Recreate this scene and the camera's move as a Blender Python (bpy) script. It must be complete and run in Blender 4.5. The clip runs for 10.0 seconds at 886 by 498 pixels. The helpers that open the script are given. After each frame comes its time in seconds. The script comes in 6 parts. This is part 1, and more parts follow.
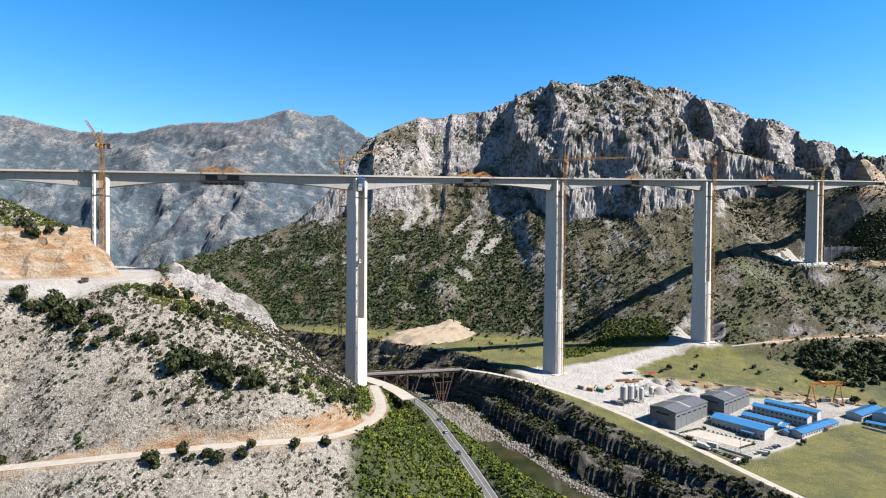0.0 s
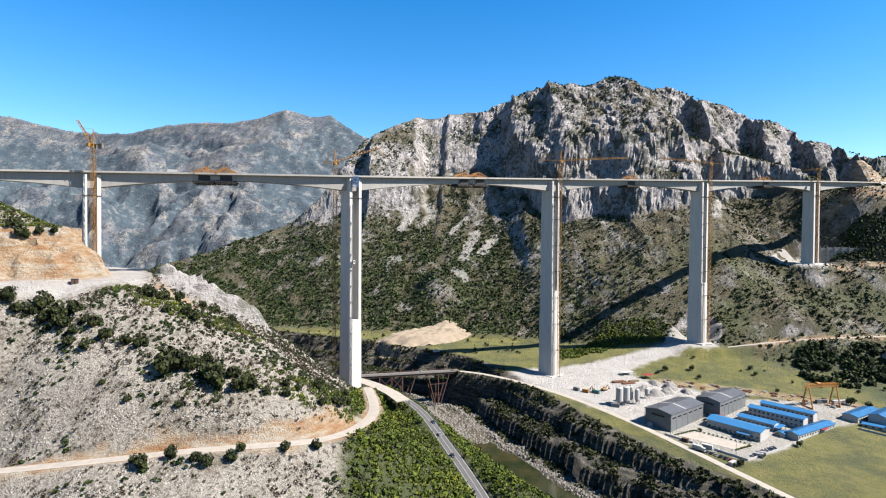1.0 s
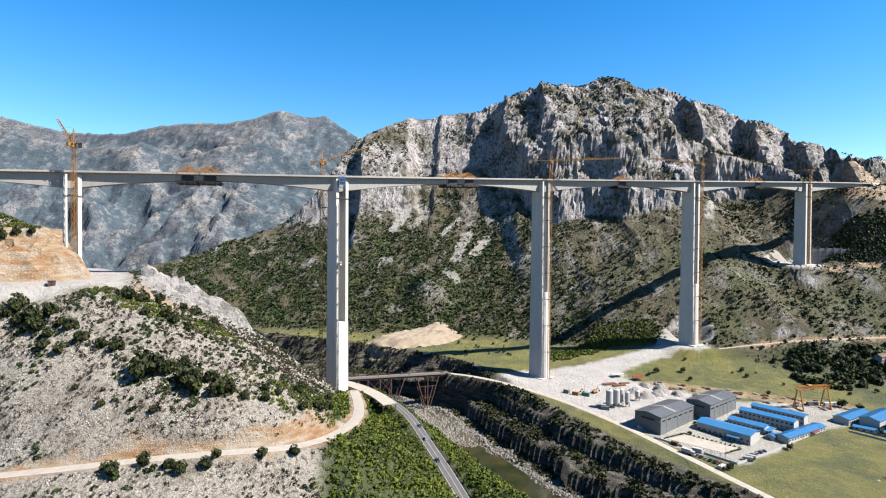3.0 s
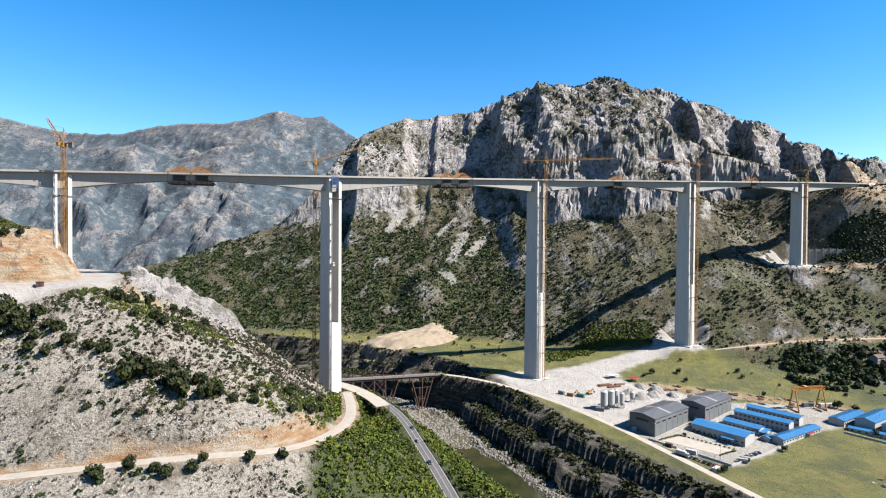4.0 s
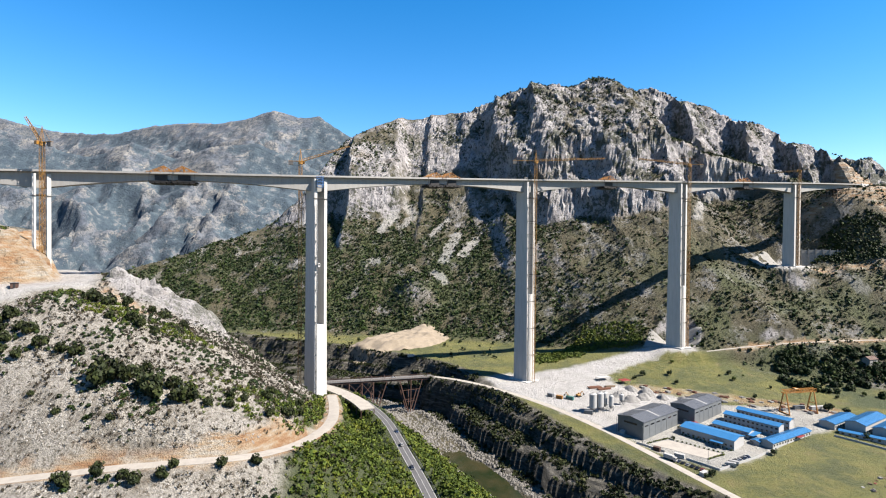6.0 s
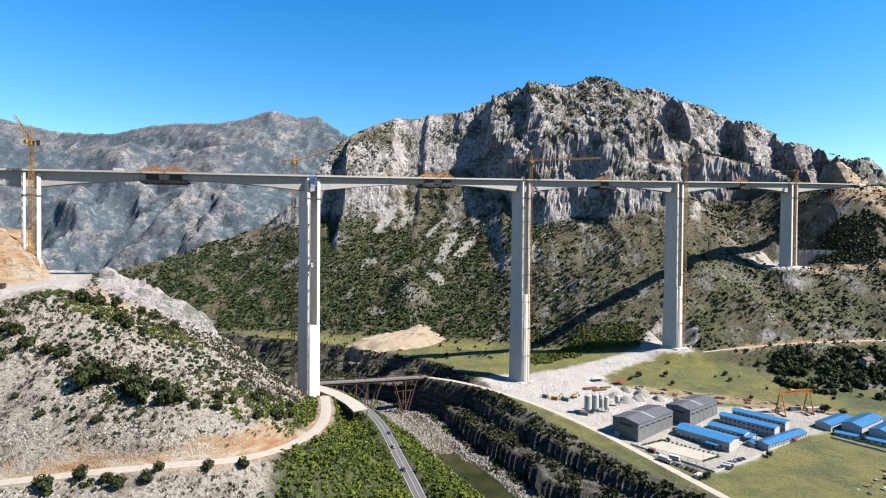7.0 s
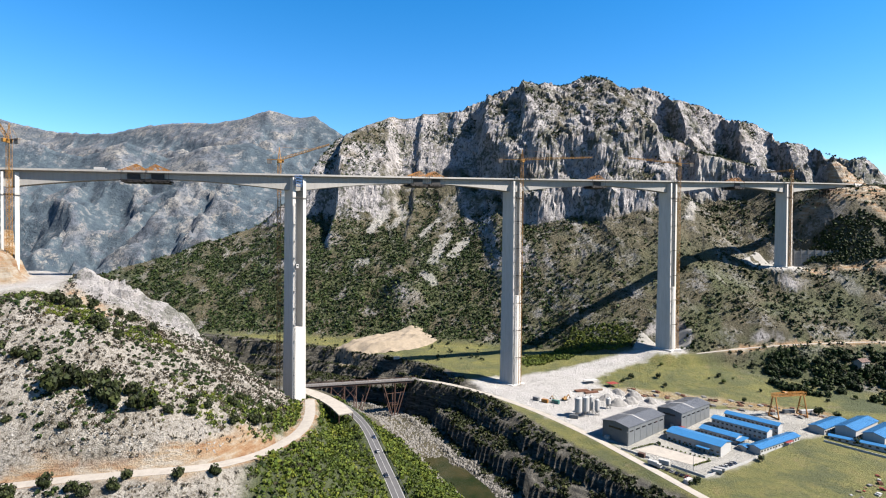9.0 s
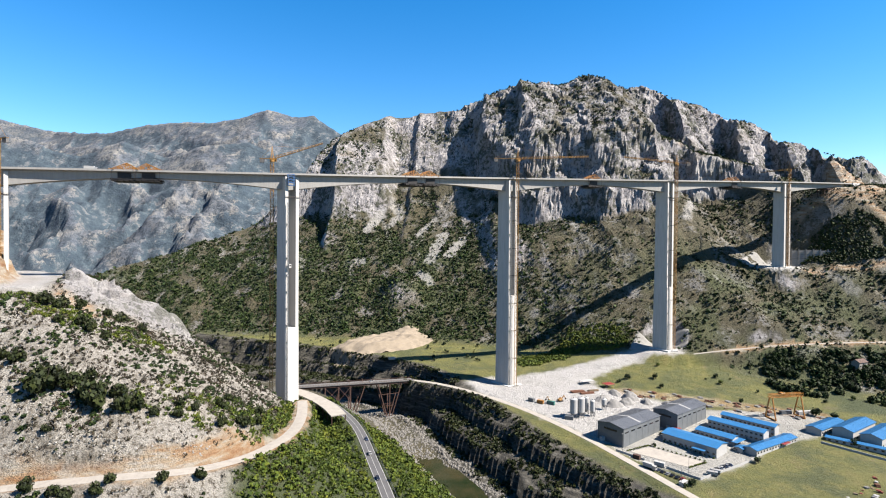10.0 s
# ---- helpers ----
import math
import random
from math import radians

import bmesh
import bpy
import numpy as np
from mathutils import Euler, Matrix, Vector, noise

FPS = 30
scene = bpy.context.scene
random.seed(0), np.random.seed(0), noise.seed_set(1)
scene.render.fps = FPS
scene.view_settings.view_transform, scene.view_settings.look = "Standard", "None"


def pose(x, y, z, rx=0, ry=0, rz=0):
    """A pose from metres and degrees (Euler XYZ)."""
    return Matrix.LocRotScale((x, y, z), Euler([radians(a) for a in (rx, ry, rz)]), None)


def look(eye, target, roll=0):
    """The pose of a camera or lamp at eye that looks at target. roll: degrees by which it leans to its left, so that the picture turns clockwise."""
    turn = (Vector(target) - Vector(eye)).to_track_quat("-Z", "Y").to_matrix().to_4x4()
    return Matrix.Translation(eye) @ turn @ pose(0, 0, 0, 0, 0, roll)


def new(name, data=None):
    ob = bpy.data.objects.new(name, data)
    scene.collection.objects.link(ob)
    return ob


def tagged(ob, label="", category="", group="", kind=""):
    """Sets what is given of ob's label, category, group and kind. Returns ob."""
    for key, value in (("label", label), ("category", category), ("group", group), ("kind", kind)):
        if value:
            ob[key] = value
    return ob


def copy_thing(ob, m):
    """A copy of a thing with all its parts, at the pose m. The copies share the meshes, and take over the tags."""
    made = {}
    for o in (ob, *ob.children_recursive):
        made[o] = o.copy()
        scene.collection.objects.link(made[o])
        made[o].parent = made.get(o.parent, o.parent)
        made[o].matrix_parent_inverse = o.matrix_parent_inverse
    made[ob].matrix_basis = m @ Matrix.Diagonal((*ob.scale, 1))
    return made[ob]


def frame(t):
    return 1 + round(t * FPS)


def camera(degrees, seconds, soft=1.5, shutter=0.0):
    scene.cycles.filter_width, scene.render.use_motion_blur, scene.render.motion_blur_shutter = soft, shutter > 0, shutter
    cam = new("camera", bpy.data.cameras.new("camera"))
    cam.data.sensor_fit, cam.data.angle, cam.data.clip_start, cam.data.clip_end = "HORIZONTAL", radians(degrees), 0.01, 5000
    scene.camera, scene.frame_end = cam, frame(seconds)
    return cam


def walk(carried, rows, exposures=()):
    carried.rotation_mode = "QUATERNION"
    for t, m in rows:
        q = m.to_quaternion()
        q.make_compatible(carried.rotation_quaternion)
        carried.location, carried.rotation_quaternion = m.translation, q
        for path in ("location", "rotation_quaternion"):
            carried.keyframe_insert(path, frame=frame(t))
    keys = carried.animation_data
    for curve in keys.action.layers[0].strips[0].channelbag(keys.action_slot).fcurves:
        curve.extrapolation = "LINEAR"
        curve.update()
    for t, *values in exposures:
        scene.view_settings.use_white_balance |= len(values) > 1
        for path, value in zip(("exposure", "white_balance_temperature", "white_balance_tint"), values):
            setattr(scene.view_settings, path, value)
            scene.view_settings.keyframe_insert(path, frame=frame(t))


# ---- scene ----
# ---- the camera and its flight ----
cam = camera(78.0, 10.0, soft=1.1)
PATH = [
    (0, (-0.721, -1.035, 125.304), (-0.694, 0.965, 125.261), 0.5),
    (0.5, (0.522, 0.122, 125.315), (0.553, 2.121, 125.274), 0.5),
    (1, (1.895, 1.36, 125.322), (1.929, 3.359, 125.282), 0.5),
    (1.5, (3.4, 2.602, 125.33), (3.438, 4.602, 125.291), 0.5),
    (2, (4.914, 3.862, 125.33), (4.956, 5.861, 125.292), 0.5),
    (2.5, (6.568, 5.149, 125.34), (6.613, 7.148, 125.303), 0.5),
    (4, (11.93, 8.631, 125.505), (11.983, 10.63, 125.47), 0.5),
    (4.5, (13.987, 9.864, 125.556), (14.042, 11.863, 125.522), 0.5),
    (5, (16.051, 11.118, 125.6), (16.107, 13.117, 125.565), 0.52),
    (5.5, (18.137, 12.37, 125.64), (18.196, 14.368, 125.607), 0.53),
    (7, (24.08, 16.416, 125.814), (24.144, 18.415, 125.781), 0.56),
    (7.5, (26.119, 17.897, 125.87), (26.185, 19.896, 125.837), 0.56),
    (8, (28.168, 19.449, 125.89), (28.234, 21.448, 125.858), 0.56),
    (8.5, (30.245, 21.047, 125.89), (30.313, 23.046, 125.858), 0.56),
    (9, (32.3, 22.69, 125.9), (32.368, 24.689, 125.868), 0.56),
    (9.5, (34.306, 24.359, 125.915), (34.375, 26.358, 125.884), 0.56),
    (10, (36.268, 26.064, 125.931), (36.338, 28.062, 125.898), 0.56),
]
walk(cam, [(t, look(eye, target, roll)) for t, eye, target, roll in PATH], exposures=[(0, 2.0, 6700, 14)])

# ---- daylight ----
TO_SUN = Vector((0.648, -0.214, 0.731)).normalized()
world = bpy.data.worlds.new("sky")
scene.world = world
world.use_nodes = True
wn = world.node_tree.nodes
sky = wn.new("ShaderNodeTexSky")
sky.sky_type, sky.sun_disc = "NISHITA", False
sky.sun_elevation = math.asin(TO_SUN.z)
sky.sun_rotation = math.atan2(TO_SUN.x, TO_SUN.y)
sky.air_density, sky.dust_density, sky.ozone_density, sky.altitude = 1.0, 0.05, 3.0, 100.0
vivid = wn.new("ShaderNodeHueSaturation")
vivid.inputs["Saturation"].default_value = 1.42
world.node_tree.links.new(sky.outputs[0], vivid.inputs["Color"])
world.node_tree.links.new(vivid.outputs[0], wn["Background"].inputs[0])
wn["Background"].inputs[1].default_value = 0.056
sun = new("sun", bpy.data.lights.new("sun", "SUN"))
sun.data.energy, sun.data.angle, sun.data.color = 5.0, radians(0.53), (1.0, 0.95, 0.86)
sun.matrix_world = look((600, -200, 700), Vector((600, -200, 700)) - TO_SUN)


# ---- numbers: noise, lines, grids ----
def lattice(ix, iy, seed):
    h = (ix.astype(np.int64) * 374761393 + iy.astype(np.int64) * 668265263 + seed * 1442695041) & 0xFFFFFFFF
    h = ((h ^ (h >> 13)) * 1274126177) & 0xFFFFFFFF
    return ((h ^ (h >> 16)) & 0xFFFF) / 65535.0


def perlin(x, y, seed=0):
    """Gradient noise, about -0.7 to 0.7."""
    x, y = np.asarray(x, float), np.asarray(y, float)
    ix, iy = np.floor(x), np.floor(y)
    fx, fy = x - ix, y - iy
    u, v = fx * fx * fx * (fx * (fx * 6 - 15) + 10), fy * fy * fy * (fy * (fy * 6 - 15) + 10)

    def corner(dx, dy):
        a = lattice(ix + dx, iy + dy, seed) * 6.28318
        return np.cos(a) * (fx - dx) + np.sin(a) * (fy - dy)
    low = corner(0, 0) * (1 - u) + corner(1, 0) * u
    high = corner(0, 1) * (1 - u) + corner(1, 1) * u
    return low * (1 - v) + high * v


def fbm(x, y, octaves=4, seed=0, gain=0.5):
    out, amp = 0.0, 1.0
    for k in range(octaves):
        out = out + amp * perlin(x * 2.03 ** k, y * 2.03 ** k, seed + k * 17)
        amp *= gain
    return out


def blocks_at(x, y, seed):
    """A random level for each of a field of irregular blocks, 0 to 1."""
    x, y = np.asarray(x, float), np.asarray(y, float)
    ix, iy = np.floor(x), np.floor(y)
    best, level = np.full(x.shape, 9.0), np.zeros(x.shape)
    for dx in (-1, 0, 1):
        for dy in (-1, 0, 1):
            cx, cy = ix + dx, iy + dy
            r = np.abs(cx + lattice(cx, cy, seed) - x) + np.abs(cy + lattice(cx, cy, seed + 1) - y)
            near = r < best
            best = np.where(near, r, best)
            level = np.where(near, lattice(cx, cy, seed + 2), level)
    return level


def ridged(x, y, octaves=4, seed=0, gain=0.55):
    out, amp = 0.0, 1.0
    for k in range(octaves):
        out = out + amp * (1 - 2.2 * np.abs(perlin(x * 2.1 ** k, y * 2.1 ** k, seed + k * 31)))
        amp *= gain
    return out


def step(a, b, v):
    t = np.clip((v - a) / (b - a), 0, 1)
    return t * t * (3 - 2 * t)


def mix(a, b, w):
    return a + (b - a) * w


def softmin(a, b, k):
    h = np.clip(0.5 + 0.5 * (b - a) / k, 0, 1)
    return mix(b, a, h) - k * h * (1 - h)


def softmax(a, b, k):
    return -softmin(-a, -b, k)


def along(points, x, y):
    """Distance to a plan polyline, the side (positive to the left of its run), and its third coordinate there."""
    p = np.array(points, float)
    best = np.full(np.shape(x), 1e9)
    side, third = np.zeros(np.shape(x)), np.zeros(np.shape(x))
    for a, b in zip(p[:-1], p[1:]):
        d = b[:2] - a[:2]
        n = d @ d
        t = np.clip(((x - a[0]) * d[0] + (y - a[1]) * d[1]) / n, 0, 1)
        px, py = x - a[0] - t * d[0], y - a[1] - t * d[1]
        r = np.hypot(px, py)
        s = np.sign(d[0] * (y - a[1]) - d[1] * (x - a[0]))
        closer = r < best - 1e-9
        best = np.where(closer, r, best)
        side = np.where(closer, s, side)
        if p.shape[1] > 2:
            third = np.where(closer, a[2] + t * (b[2] - a[2]), third)
    return best, side, third


def inside(poly, x, y):
    """Signed distance to a plan polygon, positive inside."""
    poly = list(poly)
    r, _, _ = along(poly + [poly[0]], x, y)
    c = np.zeros(np.shape(x), bool)
    for (x0, y0), (x1, y1) in zip(poly, poly[1:] + [poly[0]]):
        c ^= ((y0 > y) != (y1 > y)) & (x < (x1 - x0) * (y - y0) / (y1 - y0 + 1e-12) + x0)
    return np.where(c, r, -r)


def smooth_line(points, n=8):
    """Catmull-Rom through the points."""
    p = [Vector(q) for q in points]
    p = [p[0] * 2 - p[1]] + p + [p[-1] * 2 - p[-2]]
    out = []
    for k in range(1, len(p) - 2):
        for j in range(n):
            t = j / n
            a, b, c, d = p[k - 1:k + 3]
            out.append(0.5 * (2 * b + (c - a) * t + (2 * a - 5 * b + 4 * c - d) * t * t + (3 * b - a - 3 * c + d) * t ** 3))
    return [tuple(q) for q in out + [p[-2]]]


# ---- the lie of the land ----
RIVER = smooth_line([(-900, 520), (-620, 590), (-420, 640), (-260, 630), (-150, 592), (-70, 556), (0, 508), (26, 455),
                     (48, 402), (72, 350), (100, 300), (160, 225), (260, 120), (420, -40), (700, -300)], 5)
TRACK = smooth_line([(-420, 200, 14), (-300, 212, 20), (-230, 222, 25), (-180, 225, 28.5), (-141, 228, 31.5), (-103, 231.5, 34.5),
                     (-75, 234, 36), (-52, 241, 35.5), (-39, 262, 32), (-33, 290, 28), (-32, 315, 24.5), (-35, 345, 20),
                     (-40, 375, 17), (-46, 402, 15)], 6)
HIGHWAY = smooth_line([(-72, 462, 5), (-48, 446, 5.5), (-30, 425, 5.5), (-15, 400, 5), (-3, 371, 4.5), (10, 325, 3), (20, 290, 1),
                       (30, 250, -1), (42, 200, -3), (70, 100, -6), (110, -40, -10)], 6)
RIM_ROAD = smooth_line([(24, 521, -1.0), (50, 505, -0.5), (78, 481, -1), (113, 440, -2.5), (141, 394, -4.5), (161, 351, -6.5),
                        (179, 310, -8.5), (197, 268, -10), (222, 220, -11.5), (270, 140, -14)], 6)
FOOT = smooth_line([(-1200, 845), (-700, 760), (-420, 720), (-250, 688), (-100, 668), (0, 650), (110, 625), (195, 572),
                    (262, 546), (335, 506), (405, 470), (560, 440), (760, 390), (1200, 320)], 4)
APPROACH = [(528, 656, 192), (545, 663, 195), (600, 688, 198), (700, 730, 204), (900, 800, 214)]
HILL_TRACK = smooth_line([(283, 536, 18.7), (346, 537, 25.3), (391, 529, 30.4), (459, 526, 33.4), (560, 512, 36), (680, 500, 40)], 6)
TERRACE_TRACK = [(440, 668), (472, 661), (496, 641), (518, 627), (545, 608)]
TERRACE_EDGE = [(446, 608), (477, 599), (509, 587), (550, 570)]
TERRACE = [(455, 622), (474, 632), (517, 618), (540, 604), (540, 582), (509, 592), (478, 603)]
CREST_X = [-900, -450, -412, -372, -321, -258, -192, -160, -118, -25, 60, 95, 120, 146, 180, 216, 299, 340, 377, 410, 451, 480, 511, 545, 577, 600, 625, 663, 700, 760, 1200]
CREST_Z = [60, 84, 101, 114, 140, 167, 201, 243, 323, 369, 383, 368, 392, 379, 398, 381, 416, 369, 372, 359, 342, 332, 315, 310, 286, 276, 270, 254, 222, 196, 260]
CREST_Y = [700, 780, 800, 820, 840, 860, 880, 900, 930, 980, 966, 960, 950, 940, 935, 930, 900, 900, 900, 891, 880, 875, 870, 865, 860, 855, 850, 800, 796, 790, 780]


def near_hill(x, y):
    """The spur beneath the first pier: a cubic surface, carried on plainly outside."""
    xc, yc = np.clip(x, -205, 60), np.clip(y, 238, 392)
    u, v = (xc + 100) / 100, (yc - 300) / 100
    z = (66.7 - 3.4 * v - 44.8 * v * v + 31.2 * v ** 3 - 46.6 * u - 50.0 * u * v + 23.9 * u * v * v - 21.2 * u * u
         + 20.4 * u * u * v + 4.7 * u ** 3)
    z = z - 0.55 * (yc - y).clip(0, 400) - 0.85 * (y - yc).clip(0, 400)
    return z + 0.42 * (xc - x).clip(0, 120) * step(200, 300, y) + 0.12 * (xc - x).clip(0, 900) - 0.6 * (x - xc).clip(0, 400)


# foot of the orange cut above the platform, and the grey outcrop at its end
CUT = [(-440, 262), (-320, 288), (-252, 307), (-216, 320), (-195, 339), (-206, 358), (-236, 405), (-270, 440)]
OUTCROP = [(-160, 354), (-148, 359), (-136, 366), (-124, 374)]


def quarry(x, y, z):
    r, s, _ = along(CUT, x, y)
    d = r * s + 1.6 * fbm(x / 9, y / 9, 3, 301)
    face = 99.0 + 0.5 * fbm(x / 14, y / 14, 2, 303) + np.interp(d, [0, 1, 9, 12, 24, 34, 80], [0, 0.5, 14, 15, 30, 32, 56])
    z = z + 10 * step(-40, -4, d) * step(330, 350, y) + 26 * step(2, 24, d)
    z = np.where(r < 90, softmin(z, face, 1.5), z)
    r, _, _ = along(OUTCROP, x, y)
    lump = np.exp(-(r / 11) ** 2)
    return z + lump * (6.5 + 4.0 * ridged(x / 10, y / 10, 3, 311))


def plain(x, y):
    z = -7.5 + 0.055 * (np.clip(y, 120, 660) - 350) + 0.03 * (y - 660).clip(0, 300)
    return z + 19 * np.exp(-((x - 288) / 90) ** 2 - ((y - 580) / 62) ** 2)


# where the cliffs break back: buttresses that stand forward to the east of these lines
# (x at the height d, d, lean east per metre further up the slope, how far, half the width of the flank, length behind)
BUTTRESS = [(-108, 205, 0.0, 36, 6, 60), (12, 240, 0.1, 9, 4, 30), (128, 285, 0.2, 32, 6, 28), (188, 285, 0.2, 36, 6, 34),
            (268, 205, 0.1, 10, 6, 40), (412, 300, 0.1, 66, 6, 40), (498, 300, 0.0, 72, 6, 36), (566, 300, 0.0, 90, 7, 36), (632, 300, 0.0, 86, 8, 46)]


def massif(x, y):
    """The limestone mountain and the hillside to which it runs out: rises from its foot line, capped by its crest."""
    r, s, _ = along(FOOT, x, y)
    d = r * s + 9 * fbm(x / 70, y / 90, 3, 8)
    z_guess = 0.9 * d
    wx = x + 6 * fbm(x / 60, y / 60, 3, 5)
    east = step(250, 430, x)
    grade = mix(0.94, 0.68, step(340, 430, x)) + 0.34 * step(410, 600, x)
    out = 0.0
    for e, d0, lean, a, w, tail in BUTTRESS:
        u = wx - e - lean * (d - d0).clip(-70, 130)
        if d0 == 205:
            a = a * step(d0 + 120, d0 + 40, d)
        elif d0 == 285:
            a = a * step(225, 262, d)
        out = out + a * step(-w, w, u) * (1 - u.clip(0, 2 * tail) / (2 * tail)) ** 2
    bare = d
    high = step(mix(120, 245, east), mix(190, 295, east), d)
    d = d + high * (out - 14)
    ease = mix(16, 25, east)
    front = grade * (d.clip(0, 2000) - ease * (1 - np.exp(-d.clip(0, 2000) / ease)))
    # the cliff band: low on the middle of the mountain, just under the crest in the east
    tall = np.interp(x, [110, 138, 165, 200, 240, 350, 385, 620], [36, 50, 70, 90, 76, 72, 20, 8])
    start = np.interp(x, [110, 138, 165, 195, 350, 420, 620], [290, 216, 158, 165, 178, 312, 332]) + mix(6, 20, step(150, 200, x)) * fbm(wx / 75, y * 0 + 2.0, 3, 21)
    over = d - start
    front = front + tall * (0.44 * step(0, 14, over) + 0.08 * step(14, 22, over) + 0.48 * step(22, 42, over))
    front = front + 2.0 * step(345, 375, x) * (bare - 262).clip(0, 200)
    # the pale western shoulder: wooded slope, a low cliff, then an even slope of bare rock; further west plain hillside
    lift = 9 * fbm(x / 55, y * 0 + 5.0, 3, 23)
    shoulder = np.interp(d - lift, [0, 25, 195, 206, 222, 330, 500], [0, 8, 138, 152, 204, 326, 490]) + lift * step(40, 120, d)
    # the wooded hollow beneath the summit has no cliff
    hollow = np.interp(d, [0, 25, 195, 275, 345, 500], [0, 8, 138, 214, 316, 490])
    shoulder = mix(shoulder, hollow + 24 * step(30, 110, x) * step(150, 250, d), step(-35, -5, x))
    front = mix(front, shoulder, step(140, 112, x))
    front = mix(front, 0.62 * (d.clip(0, 2000) - 16 * (1 - np.exp(-d.clip(0, 2000) / 16))), step(-130, -260, x))
    crest_z = np.interp(x, CREST_X, CREST_Z) + 2 * fbm(x / 28, y / 200, 3, 33)
    crest_y = np.interp(x, CREST_X, CREST_Y)
    cap = crest_z - 0.45 * (y - crest_y).clip(0, 900) - mix(mix(0.3, 0.66, step(100, 200, x)), 0.62, step(420, 600, x)) * (crest_y - y).clip(0, 400)
    cap = cap + 0.03 * (out - 14) * step(0, 60, crest_y - y)
    # in the east the cliffs hang from the crest itself
    reach = 0.85 * (out - 26)
    drop = crest_y - y - reach
    crest_run = np.interp(x * crest_y / (crest_y - reach), CREST_X, CREST_Z) + 2 * fbm(x / 28, y / 200, 3, 33)
    near_z = 125 + (crest_run - 125) * (1 - reach / 900)
    hung = near_z - 0.45 * (-drop).clip(0, 900) - np.interp(drop, [0, 8, 62, 500], [0, 7, 92, 222])
    cap = mix(cap, hung, step(350, 376, x))
    front = np.where(d > 0, front + plain(x, y), -60)
    return softmin(front, cap, 10)


def detail(x, y, z, d_massif):
    """Ribs, gullies and crags on the mountain."""
    m = step(10, 60, d_massif)
    high = step(120, 230, z)
    wx, wy = x + 12 * fbm(x / 40, y / 40, 2, 41), y + 12 * fbm(x / 40, y / 40, 2, 43)
    ribs = (ridged((wx + 0.35 * wy) / 62, wy / 120, 3, 51) - 0.5) * mix(3, 3.6, high)
    crag = (ridged(wx / 21, wy / 26, 4, 61) - 0.5) * mix(1.2, 1.3, high) * step(-0.25, 0.35, fbm(x / 80, y / 80, 2, 71) + 0.5 * high)
    grain = fbm(x / 7, y / 7, 3, 81) * mix(1.0, 0.6, high)
    knoll = 22 * np.exp(-((x - 6) ** 2 + (y - 722) ** 2) / 420.0)
    calm = mix(0.45, 1.0, step(60, 150, x))
    return m * calm * (ribs + crag + grain) + knoll


def bench(z, line, half, blend, x, y):
    """Level the land to a road's line."""
    box = np.array(line)
    rim = half + blend + 1
    near = (x > box[:, 0].min() - rim) & (x < box[:, 0].max() + rim) & (y > box[:, 1].min() - rim) & (y < box[:, 1].max() + rim)
    out = z.copy()
    r, _, t = along(line, x[near], y[near])
    out[near] = mix(t - 0.15, z[near], step(half, half + blend, r))
    return out


YARD = [(110, 420), (150, 350), (200, 312), (240, 335), (380, 350), (370, 420), (330, 440), (250, 470), (150, 480)]
PIER_PADS = [(110, 508, -0.8, 14), (272, 553, 20.5, 13), (434, 622, 99.5, 16)]


